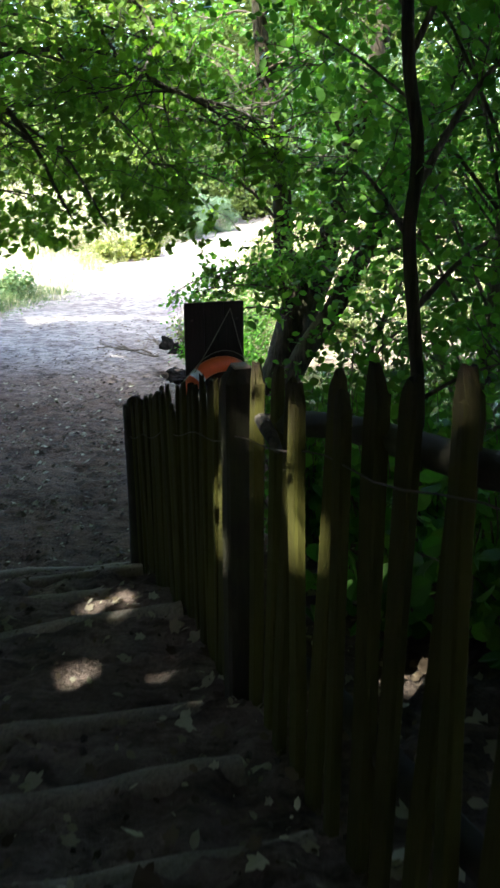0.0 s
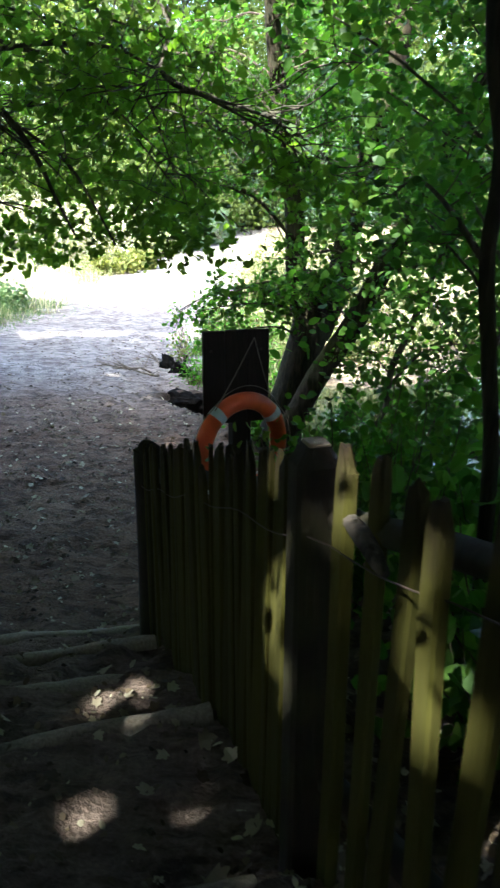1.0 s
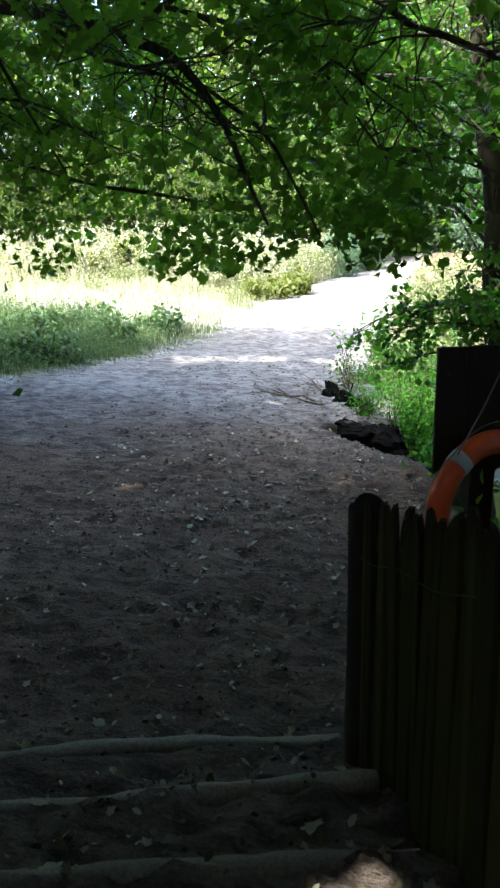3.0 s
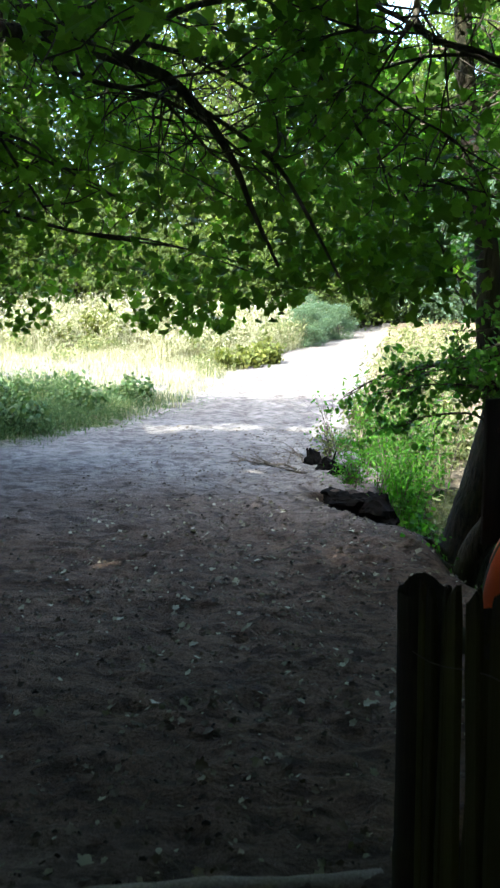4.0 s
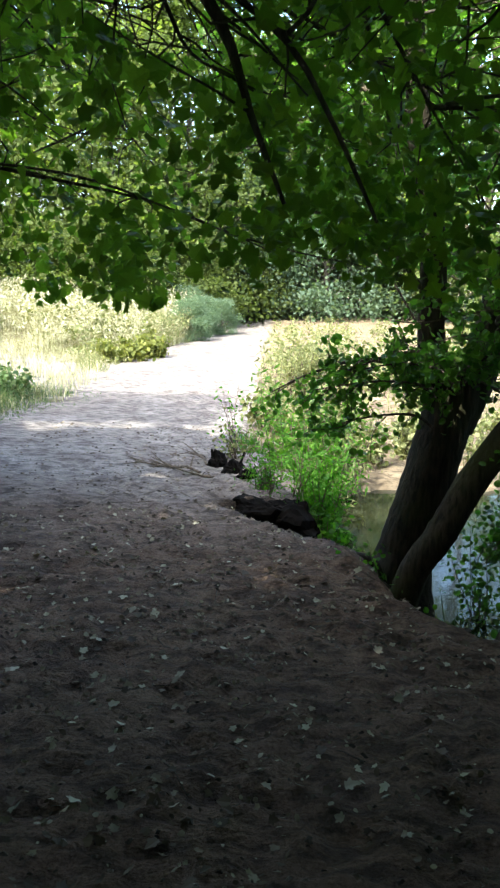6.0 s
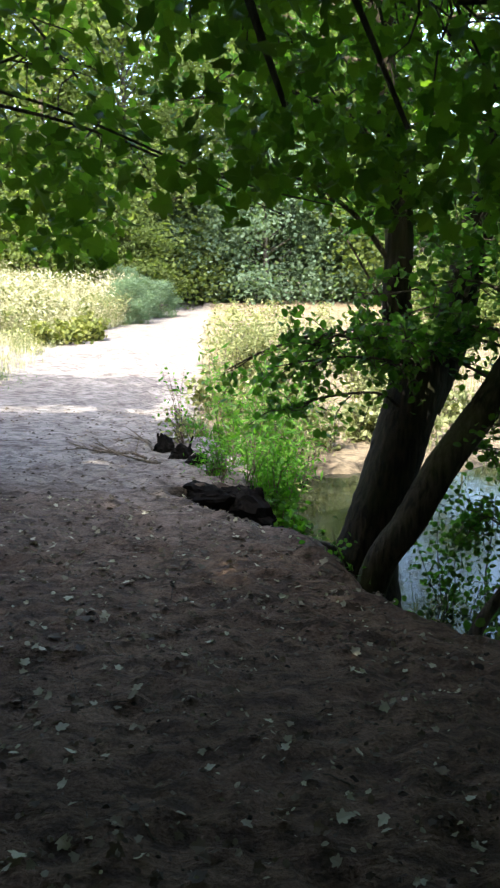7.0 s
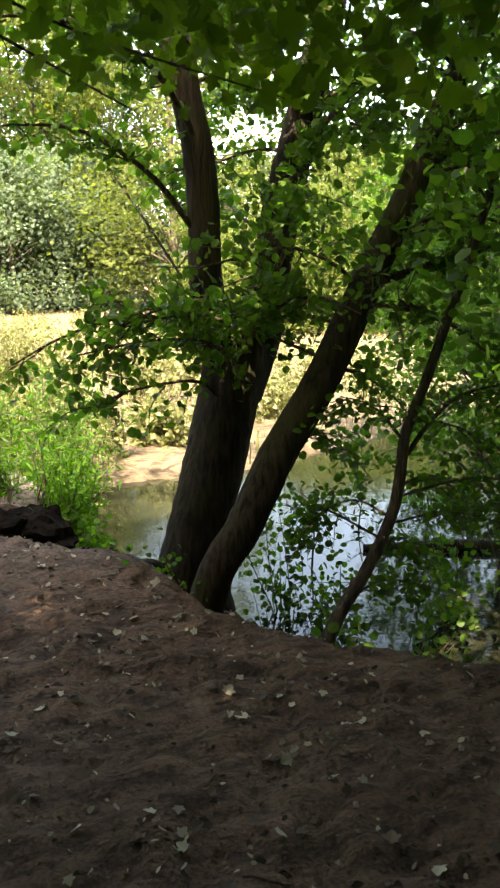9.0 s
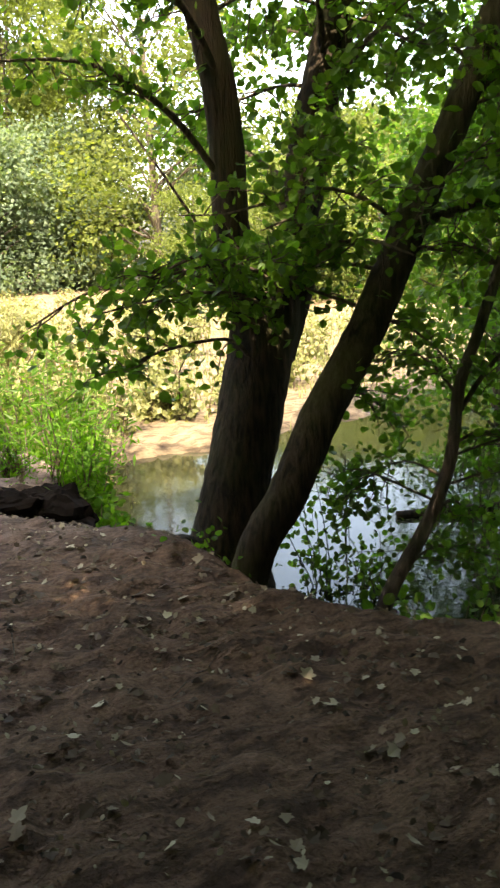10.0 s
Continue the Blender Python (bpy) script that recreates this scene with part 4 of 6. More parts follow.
def build_thin_tree():
    o = (0.85, 10.4, on_ground(0.85, 10.4))
    t = tree("sapling", o, "slender dark sapling leaning from the bank over the water", "tree")
    pile = Pile()
    stem = bent([(0.72, 10.42, -1.0, 0.062), (0.88, 10.4, -0.6, 0.056), (1.13, 10.4, -0.22, 0.05), (1.34, 10.4, 0.25, 0.045), (1.41, 10.4, 0.8, 0.042), (1.55, 10.4, 1.15, 0.04), (1.73, 10.4, 1.65, 0.037), (1.94, 10.4, 2.25, 0.033), (2.1, 10.4, 2.8, 0.028), (2.4, 10.5, 4.0, 0.012)], 0.07)
    tube(pile, stem, 9, 0.03)
    part("trunk", pile.mesh("trunk", LIMB, o, True), LIMB, t)
    limbs = [np.array(p, float) for p in (
        [(1.42, 10.4, 0.62, 0.022), (1.62, 10.4, 0.87, 0.019), (1.86, 10.4, 1.05, 0.015), (2.25, 10.4, 1.12, 0.01), (2.7, 10.5, 1.05, 0.005)],
        [(1.4, 10.4, 0.72, 0.013), (1.2, 10.4, 0.95, 0.011), (1.05, 10.4, 1.05, 0.007), (0.85, 10.4, 1.1, 0.004)],
        [(1.7, 10.4, 1.6, 0.013), (1.5, 10.35, 1.72, 0.01), (1.25, 10.3, 1.75, 0.005)],
        [(1.9, 10.4, 2.1, 0.014), (2.2, 10.4, 2.2, 0.01), (2.6, 10.4, 2.15, 0.005)],
        [(1.4, 10.4, 0.4, 0.014), (1.7, 10.5, 0.42, 0.01), (2.0, 10.6, 0.25, 0.007), (2.3, 10.7, -0.05, 0.004)],
        [(1.3, 10.4, 0.15, 0.012), (1.1, 10.6, 0.25, 0.009), (0.9, 10.8, 0.1, 0.006), (0.75, 10.9, -0.15, 0.003)],
        [(1.2, 10.4, -0.1, 0.012), (1.5, 10.6, -0.1, 0.009), (1.8, 10.8, -0.3, 0.006), (2.1, 10.9, -0.6, 0.003)],
        [(2.0, 10.4, 2.5, 0.014), (1.7, 10.4, 2.9, 0.01), (1.4, 10.3, 3.0, 0.005)],
        [(0.95, 10.4, -0.5, 0.012), (1.3, 10.5, -0.4, 0.009), (1.7, 10.5, -0.5, 0.006), (2.2, 10.5, -0.7, 0.003)],
        [(1.35, 10.4, 0.3, 0.012), (1.8, 10.2, 0.45, 0.009), (2.3, 10.1, 0.4, 0.006), (2.8, 10.0, 0.2, 0.003)],
        [(1.42, 10.4, 0.9, 0.012), (1.9, 10.6, 0.8, 0.009), (2.4, 10.8, 0.6, 0.006), (2.9, 11.0, 0.3, 0.003)],
        [(1.2, 10.4, 0.0, 0.012), (1.0, 10.9, 0.1, 0.009), (1.0, 11.4, 0.0, 0.006), (1.1, 11.9, -0.3, 0.003)],
        [(1.35, 10.4, 0.1, 0.012), (1.9, 10.5, 0.1, 0.009), (2.5, 10.5, -0.1, 0.006), (3.1, 10.5, -0.5, 0.003)],
    )]
    twigs = sprays(limbs, 17, 0.5, 0.12, 0.004)
    wood, crown = Pile(), Pile()
    for l in limbs:
        one = Pile()
        tube(one, bent(l, 0.1), 6, 0.03)
        part("branch", one.mesh("branch", TWIG, o, True), TWIG, t)
    for tw in twigs:
        tube(wood, tw, 4, 0, False)
    tagged(part("twig_mass", wood.mesh("twig_mass", TWIG, o, True), TWIG, t), kind="stuff")
    pts = leaf_points(twigs, 26, 0.06)
    leaves(crown, pts, rng.uniform(0.04, 0.075, len(pts)), ROUND, 0.4)
    part("leaves", crown.mesh("leaves", ALDER, o), ALDER, t)


build_thin_tree()


def build_maple():
    o = (-4.9, 6.3, on_ground(-4.9, 6.3))
    t = tree("maple_tree", o, "maple with long dark limbs hanging low over the path", "tree")
    pile = Pile()
    tube(pile, bent([(-4.9, 6.3, -0.3, 0.36), (-4.9, 6.3, 0.6, 0.29), (-4.95, 6.3, 3, 0.26), (-5.0, 6.2, 6, 0.2), (-5.0, 6.1, 10, 0.1)], 0.2), 14, 0.03)
    part("trunk", pile.mesh("trunk", LIMB, o, True), LIMB, t)
    limbs = [np.array(p, float) for p in (
        [(-4.9, 6.3, 3.7, 0.075), (-3.6, 6.1, 3.95, 0.06), (-2.5, 6.1, 3.78, 0.05), (-2.05, 6.1, 3.64, 0.042), (-1.8, 6.1, 3.52, 0.034), (-1.57, 6.1, 3.22, 0.026), (-1.48, 6.15, 2.98, 0.018), (-1.36, 6.2, 2.7, 0.01)],
        [(-2.05, 6.1, 3.66, 0.03), (-1.8, 6.15, 3.85, 0.026), (-1.4, 6.2, 3.9, 0.024), (-1.03, 6.2, 3.87, 0.02), (-0.75, 6.2, 3.74, 0.016), (-0.5, 6.2, 3.6, 0.012), (-0.1, 6.3, 3.45, 0.006)],
        [(-2.5, 6.1, 3.74, 0.022), (-2.2, 6.0, 3.55, 0.018), (-1.85, 6.0, 3.45, 0.015), (-1.55, 6.0, 3.25, 0.01), (-1.3, 6.0, 3.0, 0.005)],
        [(-1.7, 6.1, 3.42, 0.02), (-1.38, 6.1, 3.19, 0.018), (-1.22, 6.1, 2.95, 0.015), (-1.06, 6.1, 2.64, 0.01), (-0.9, 6.1, 2.38, 0.005)],
        [(-4.9, 6.3, 4.4, 0.06), (-3.2, 6.6, 4.9, 0.045), (-1.8, 6.8, 4.7, 0.035), (-0.8, 6.6, 4.2, 0.03), (-0.72, 6.2, 3.72, 0.026), (-0.45, 6.1, 3.58, 0.02), (-0.1, 6.0, 3.4, 0.012), (0.4, 6.0, 3.1, 0.006)],
        [(-4.9, 6.3, 3.2, 0.035), (-3.8, 6.8, 3.25, 0.025), (-2.8, 7.3, 2.95, 0.016), (-2.0, 7.6, 2.8, 0.01), (-1.2, 7.8, 2.5, 0.005)],
        [(-4.9, 6.3, 2.9, 0.04), (-3.9, 6.0, 2.95, 0.03), (-3.0, 5.9, 2.85, 0.02), (-2.3, 5.9, 2.65, 0.012), (-1.8, 6.0, 2.45, 0.005)],
        [(-4.9, 6.3, 4.2, 0.05), (-3.6, 7.2, 4.3, 0.04), (-2.2, 7.9, 4.1, 0.03), (-1.0, 8.2, 3.7, 0.02), (0.0, 8.3, 3.2, 0.008)],
        [(-1.8, 6.8, 4.7, 0.03), (-1.3, 7.2, 4.2, 0.022), (-1.0, 7.4, 3.6, 0.015), (-0.8, 7.5, 3.0, 0.007)],
        [(-3.0, 6.2, 3.85, 0.02), (-2.8, 6.3, 3.4, 0.015), (-2.6, 6.4, 3.0, 0.01), (-2.4, 6.4, 2.6, 0.005)],
        [(-1.4, 6.2, 3.9, 0.02), (-1.1, 6.5, 3.5, 0.015), (-0.8, 6.7, 3.1, 0.01), (-0.5, 6.8, 2.7, 0.005)],
        [(-0.45, 6.1, 3.58, 0.02), (-0.1, 6.6, 3.5, 0.014), (0.3, 7.2, 3.3, 0.01), (0.7, 7.8, 2.9, 0.005)],
        [(-4.9, 6.3, 3.0, 0.03), (-4.0, 7.0, 3.1, 0.02), (-3.2, 7.7, 2.8, 0.013), (-2.5, 8.1, 2.62, 0.008), (-1.9, 8.5, 2.4, 0.004)],
        [(-2.8, 7.3, 2.95, 0.012), (-2.2, 7.25, 2.86, 0.01), (-1.5, 7.35, 2.62, 0.007), (-0.8, 7.4, 2.48, 0.004)],
        [(-4.9, 6.3, 3.9, 0.03), (-4.0, 7.2, 4.2, 0.022), (-3.2, 7.9, 4.2, 0.014), (-2.5, 8.3, 4.0, 0.006)],
        [(-4.9, 6.3, 4.8, 0.03), (-3.9, 7.0, 5.0, 0.022), (-3.0, 7.4, 4.7, 0.014), (-2.3, 7.6, 4.3, 0.006)],
        [(-4.9, 6.3, 3.4, 0.026), (-4.1, 6.9, 3.5, 0.018), (-3.4, 7.3, 3.4, 0.012), (-2.8, 7.6, 3.2, 0.005)],
        [(-3.6, 7.2, 4.3, 0.03), (-2.4, 8.3, 4.45, 0.022), (-1.2, 9.0, 4.1, 0.014), (0.0, 9.3, 3.6, 0.006)],
        [(-2.2, 7.9, 4.1, 0.02), (-1.4, 8.6, 3.7, 0.014), (-0.7, 9.0, 3.1, 0.006)],
        [(-3.6, 7.2, 4.3, 0.024), (-3.0, 8.3, 4.0, 0.017), (-2.4, 8.9, 3.4, 0.011), (-1.9, 9.2, 2.8, 0.005)],
        [(-1.8, 6.8, 4.7, 0.024), (-0.6, 7.6, 5.0, 0.017), (0.5, 8.4, 4.7, 0.011), (1.3, 9.0, 4.2, 0.005)],
        [(-4.9, 6.3, 5.2, 0.06), (-3.2, 5.2, 5.4, 0.04), (-1.8, 4.8, 5.0, 0.03), (-0.6, 4.8, 4.6, 0.012)],
    )]
    for _ in range(90):
        l = limbs[rng.integers(0, 22)]
        i = rng.integers(1, len(l) - 1)
        a = rng.uniform(0, 2 * np.pi)
        limbs.append(branch_out(l[i, :3], (math.cos(a), math.sin(a), 0.0), rng.uniform(0.7, 1.5), 0.013, 0.09, 5, 0.2))
    limbs = limbs[:22] + [l for l in limbs[22:] if hung(l[:, :3] - (0, 0, 0.15)).all() and len(clear(l[:, :3], 1.0)) == len(l)]
    limbs = [l[:max(3, int(np.argmin(np.append(l[:, 2] > 2.62 - 0.18 * (l[:, 1] - 6.1) - 0.15 * (l[:, 0] + 2), False))))] for l in limbs]
    for k, l in enumerate(limbs):
        l[:, 3] *= (0.72 if k == 0 else 0.6) * (np.linspace(1, 0.25, len(l)) if l[-1, 3] > 0.012 else 1.0)
    twigs = sprays(limbs, 7, 0.6, 0.09, 0.004)
    twigs = [tw for tw in twigs if len(clear(tw[:, :3], 1.2)) == len(tw) and hung(tw[:, :3]).all()]
    wood, crown = Pile(), Pile()
    for k, l in enumerate(limbs):
        one = Pile() if k < 22 else wood
        tube(one, bent(l, 0.1), 8, 0.07)
        if k < 22:
            part("limb", one.mesh("limb", LIMB, o, True), LIMB, t)
    for tw in twigs:
        tube(wood, tw, 4, 0, False)
    tagged(part("twig_mass", wood.mesh("twig_mass", LIMB, o, True), LIMB, t), kind="stuff")
    pts = leaf_points(twigs, 44, 0.1)
    low = np.stack([rng.uniform(-3.6, -1.8, 2000), rng.uniform(7.0, 8.7, 2000), 2.25 + rng.exponential(0.26, 2000)], -1)
    fringe = np.stack([rng.uniform(-3.2, 0.9, 2600), rng.uniform(5.9, 7.3, 2600), 2.2 + rng.exponential(0.3, 2600)], -1)
    upper = np.stack([rng.uniform(-1.7, 0.7, 2600), rng.uniform(6.2, 8.6, 2600), rng.uniform(2.3, 3.1, 2600)], -1)
    upper = upper[(upper[:, 0] < -0.6) | (upper[:, 2] < 2.85)]
    over = np.stack([rng.uniform(-1.4, -0.35, 700), rng.uniform(6.7, 7.7, 700), rng.uniform(2.36, 2.8, 700)], -1)
    pts = clear(np.concatenate([pts, low, fringe, upper, over]), 0.8)
    pts = pts[hung(pts)]
    airy = (((pts[:, 0] > -0.9) & (pts[:, 2] > 3.05)) | ((pts[:, 0] < -1.6) & (pts[:, 2] > 2.85))) & (pts[:, 1] < 7.6)
    pts = pts[~airy | (np.sin(pts[:, 0] * 4.1 + pts[:, 2] * 2.6) + np.sin(pts[:, 2] * 5.2 - pts[:, 1] * 2.3) > np.where(pts[:, 0] < -1.6, -0.8, 0.2))]
    lumps = np.sin(pts[:, 0] * 5.3 + pts[:, 2] * 4.1) + np.sin(pts[:, 2] * 6.7 - pts[:, 1] * 1.9)
    over_path = (pts[:, 0] > -2.35) & (pts[:, 0] < -1.45) & (pts[:, 2] > 2.75)
    pond_side = (pts[:, 0] > -0.5) & (pts[:, 1] > 6.0)
    pts = pts[(~over_path | (lumps > -0.2)) & (~pond_side | (lumps > 0.5))]
    # the nearest leaves are pieces of their own
    near = np.flatnonzero((pts[:, 1] < 6.6) & (pts[:, 0] > -2.6))
    near = near[:: max(1, len(near) // 280)][:280]
    kinds = []
    for _ in range(6):
        one = Pile()
        leaves(one, np.zeros((1, 3)), [1.0], PALM, 0.5)
        kinds.append(one.mesh("leaf", MAPLE))
    for k, i in enumerate(near):
        ob = part("leaf", kinds[k % 6], MAPLE, t)
        ob.matrix_basis = pose(*(pts[i] - o), 0, 0, rng.uniform(0, 360)) @ Matrix.Scale(rng.uniform(0.05, 0.085), 4)
    pts = np.delete(pts, near, axis=0)
    leaves(crown, pts, rng.uniform(0.036, 0.074, len(pts)), PALM, 0.35)
    part("leaves", crown.mesh("leaves", MAPLE, o), MAPLE, t, "green five-lobed maple leaves")
    # unseen leaf cover spread far beyond the maple, added to shade the near path
    top = Pile()
    n = 115000
    k = rng.integers(0, 420, n)
    cl = np.stack([rng.uniform(-14, 6.0, 420), rng.uniform(-10, 12.5, 420), rng.uniform(5.6, 14, 420)], -1)
    pts = sunlit(cl[k] + rng.standard_normal((n, 3)) * np.array([1.0, 1.0, 0.5]))
    # leaf clumps added on sun lines to stop stray flecks on post and ground
    dense = np.array([(-0.78, 4.9, 1.25), (-0.65, 4.4, 0.6), (-0.6, 5.0, 0.3), (0.2, 8.6, -0.1), (-0.4, 10.6, -0.2), (-1.32, 9.25, -0.16), (-0.85, 9.55, -0.16), (-1.9, 9.5, -0.16)]) + np.outer((9.0, 9.5, 10.0, 10.0, 9.5, 9.0, 10.0, 9.5), np.array(SUN_FROM) / SUN_FROM.z)
    pts = np.concatenate([pts, pierced(dense[rng.integers(0, 8, 1000)] + rng.normal(0, 0.26, (1000, 3)))])
    # high clumps added only so that their shadows dapple the sunny path
    spots = np.stack([rng.uniform(-7.0, -2.6, 44), rng.uniform(20.2, 24.4, 44), np.full(44, -0.65)], -1)
    spots = spots + np.outer(rng.uniform(9.5, 12.5, 44), np.array(SUN_FROM) / SUN_FROM.z)
    pts = np.concatenate([pts, spots[rng.integers(0, 44, 2000)] + rng.normal(0, 0.28, (2000, 3))])
    leaves(top, pts, rng.uniform(0.23, 0.36, len(pts)), DIAMOND, 0.6)
    # unseen smaller leaves, added to keep the sun off the steps and the fence
    sun_block = np.stack([rng.uniform(-4.2, 1.2, 10000), rng.uniform(1.0, 8.3, 10000), np.full(10000, 0.3)], -1)
    y = rng.uniform(0.0, 5.2, 3600)
    beside = np.stack([fence_x(y), y, rng.uniform(0.7, 3.2, 3600)], -1)
    sun_block = np.concatenate([sun_block, beside]) + (np.array(SUN_FROM) / SUN_FROM.z) * rng.uniform(7.5, 10.5, (13600, 1))
    sun_block = pierced(sun_block)
    leaves(top, sun_block, rng.uniform(0.14, 0.22, len(sun_block)), DIAMOND, 0.6)
    # small unseen leaves, added to break up the sun on the pickets
    motes = np.concatenate([np.array(p) + np.outer(rng.uniform(2.2, 3.4, 3), SUN_FROM) + rng.normal(0, 0.055, (3, 3)) for p, r in GAPS[:12]])
    leaves(top, motes, rng.uniform(0.04, 0.08, len(motes)), OVAL, 0.5)
    part("crown", top.mesh("crown", CANOPY, o), CANOPY, t)


build_maple()


def broadleaf(name, at, label, height, crown_r, crown_low, n, size, mat, group, clumps=34, trunk_r=0.22, shape=DIAMOND):
    """A whole tree: a tapered trunk, limbs and a crown of leaves in uneven clumps."""
    t = tree(name, (0, 0, 0), label, "tree", group)
    wood, crown = Pile(), Pile()
    bend = rng.uniform(-0.5, 0.5, 2)
    trunk = bent([(0, 0, -0.4, trunk_r * 1.3), (0, 0, 0.5, trunk_r), (bend[0] * 0.4, bend[1] * 0.4, height * 0.4, trunk_r * 0.75), (bend[0], bend[1], height * 0.75, trunk_r * 0.4), (bend[0], bend[1], height * 0.97, 0.02)], 0.4)
    tube(wood, trunk, 9, 0.03)
    ang = rng.uniform(0, 2 * np.pi, clumps)
    hz = rng.uniform(0, 1, clumps)
    swell = np.sqrt(np.clip(1 - (2 * hz - 0.85) ** 2 / 1.5, 0.08, 1))
    rad = crown_r * swell * np.sqrt(rng.uniform(0.15, 1, clumps))
    cl = np.stack([np.cos(ang) * rad, np.sin(ang) * rad, crown_low + (height - crown_low) * hz], -1)
    for c in cl[::2]:
        i = int(np.clip((c[2] * 0.75) / height * len(trunk), 1, len(trunk) - 2))
        p = trunk[i]
        tube(wood, bent([(*p[:3], max(p[3] * 0.4, 0.02)), (*(p[:3] * 0.5 + c * 0.5 + (0, 0, 0.2)), max(p[3] * 0.25, 0.015)), (*c, 0.008)], 0.5), 5)
    k = rng.integers(0, clumps, n)
    pts = cl[k] + rng.standard_normal((n, 3)) * np.array([1, 1, 0.6]) * crown_r * 0.2
    leaves(crown, pts, rng.uniform(0.7, 1.3, n) * size, shape, 0.4)
    part("trunk", wood.mesh("trunk", LIMB, (0, 0, 0), True), LIMB, t)
    part("crown", crown.mesh("crown", mat), mat, t)
    t.location = at
    return t


def grove(first, places, sizes=(0.85, 1.15)):
    """Copies of a tree at places on the ground."""
    for x, y in places:
        m = pose(x, y, on_ground(x, y) - 0.05, 0, 0, rng.uniform(0, 360))
        c = copy_thing(first, m)
        s = rng.uniform(*sizes)
        c.scale = (s, s, s * rng.uniform(0.92, 1.1))


rng = np.random.default_rng(21)
# unseen trees behind and beside the way, added to shade the path
shade = broadleaf("shade_tree", (3.6, 2.5, on_ground(3.6, 2.5)), "unseen tall leafy tree added to shade the path", 16, 4.6, 8.0, 13000, 0.28, CANOPY, "trees over the path", 40)
grove(shade, [(-18.5, -3.0), (3.5, -5.5), (-16.5, 2.0), (7.5, 5.0), (8, -1), (-1.0, -13.0), (-17, -9)], (0.95, 1.15))
# unseen hazels beside and behind the way, added to hold back side light
hazel = broadleaf("hazel", (-8.2, 2.0, on_ground(-8.2, 2)), "unseen leafy screen added to hold back side light", 6.5, 2.6, 0.2, 9000, 0.2, CANOPY, "hazels in the wood", 50, 0.1)
grove(hazel, [(-9.4, 5.6), (-9.2, 10.0), (-8.2, -1.5), (-7.4, -5.6), (4.0, -4.0), (-2.5, -6.5), (1.0, -8.6), (5.2, -0.8), (5.4, 2.6), (-11, 13.5), (-5, -8.5), (6.5, 5.5)], (0.95, 1.15))
# slim trees on the bank behind the fence
slim = broadleaf("bank_tree", (2.1, 7.2, on_ground(2.1, 7.2)), "slim dark-stemmed tree on the bank behind the fence", 9, 1.9, 2.5, 6200, 0.1, ALDER, "bank trees", 60, 0.07, OVAL)
grove(slim, [(2.7, 9.4), (2.4, 6.2), (3.6, 8.2), (3.9, 11.0)], (0.8, 1.0))

# alders added in the shallow water, branches down to it, to darken its reflections
wet = broadleaf("water_alder", (4.7, 13.4, on_ground(4.7, 13.4)), "leafy alder added in the shallows to darken the pond's reflections", 7.5, 1.9, 0.9, 11000, 0.095, ALDER, "alders in the water", 60, 0.08, OVAL)
grove(wet, [(6.3, 16.2), (5.6, 10.6)], (0.85, 1.05))


def build_slim_stem():
    """A thin wavering stem just behind the fence."""
    o = (1.06, 4.02, on_ground(1.06, 4.02))
    t = tree("young_tree", o, "thin dark wavering young tree close behind the fence", "tree")
    pile = Pile()
    stem = bent([(1.12, 4.02, o[2] - 0.2, 0.06), (1.07, 4.0, 1.2, 0.052), (1.05, 4.0, 1.9, 0.05), (1.0, 4.0, 2.35, 0.048), (0.95, 4.0, 2.8, 0.046), (0.97, 4.0, 3.2, 0.044), (0.88, 4.0, 4.0, 0.04), (0.95, 4.1, 6.5, 0.02)], 0.08)
    stem[:, 3] *= 0.75
    tube(pile, stem, 10, 0.04)
    part("trunk", pile.mesh("trunk", BARK, o, True), BARK, t)
    limbs = [np.array(p, float) for p in (
        [(0.97, 4.0, 3.0, 0.022), (1.2, 4.1, 3.4, 0.016), (1.5, 4.3, 3.7, 0.01), (1.9, 4.5, 3.8, 0.004)],
        [(1.0, 4.0, 2.4, 0.018), (1.25, 4.1, 2.65, 0.013), (1.5, 4.3, 2.75, 0.008), (1.8, 4.5, 2.7, 0.004)],
        [(0.96, 4.0, 2.75, 0.018), (0.8, 4.2, 3.0, 0.013), (0.7, 4.5, 3.1, 0.008), (0.6, 4.8, 3.0, 0.004)],
        [(0.9, 4.0, 3.8, 0.018), (0.7, 4.2, 4.1, 0.013), (0.45, 4.5, 4.2, 0.008), (0.2, 4.8, 4.1, 0.004)],
        [(1.05, 4.0, 1.9, 0.014), (1.3, 4.0, 2.05, 0.01), (1.6, 4.1, 2.1, 0.006), (1.9, 4.2, 2.0, 0.003)],
        [(0.9, 4.0, 3.6, 0.018), (1.1, 3.9, 4.0, 0.013), (1.4, 3.9, 4.2, 0.008), (1.8, 3.9, 4.2, 0.004)],
    )]
    twigs = sprays(limbs, 11, 0.4, 0.06, 0.003)
    crown = Pile()
    for l in limbs:
        one = Pile()
        tube(one, bent(l, 0.1), 6, 0.03)
        part("branch", one.mesh("branch", TWIG, o, True), TWIG, t)
    wood = Pile()
    for tw in twigs:
        tube(wood, tw, 4, 0, False)
    tagged(part("twig_mass", wood.mesh("twig_mass", TWIG, o, True), TWIG, t), kind="stuff")
    pts = clear(leaf_points(twigs, 26, 0.05), 1.3)
    leaves(crown, pts, rng.uniform(0.045, 0.075, len(pts)), ROUND, 0.4)
    part("leaves", crown.mesh("leaves", ALDER, o), ALDER, t)


build_slim_stem()
rng = np.random.default_rng(22)
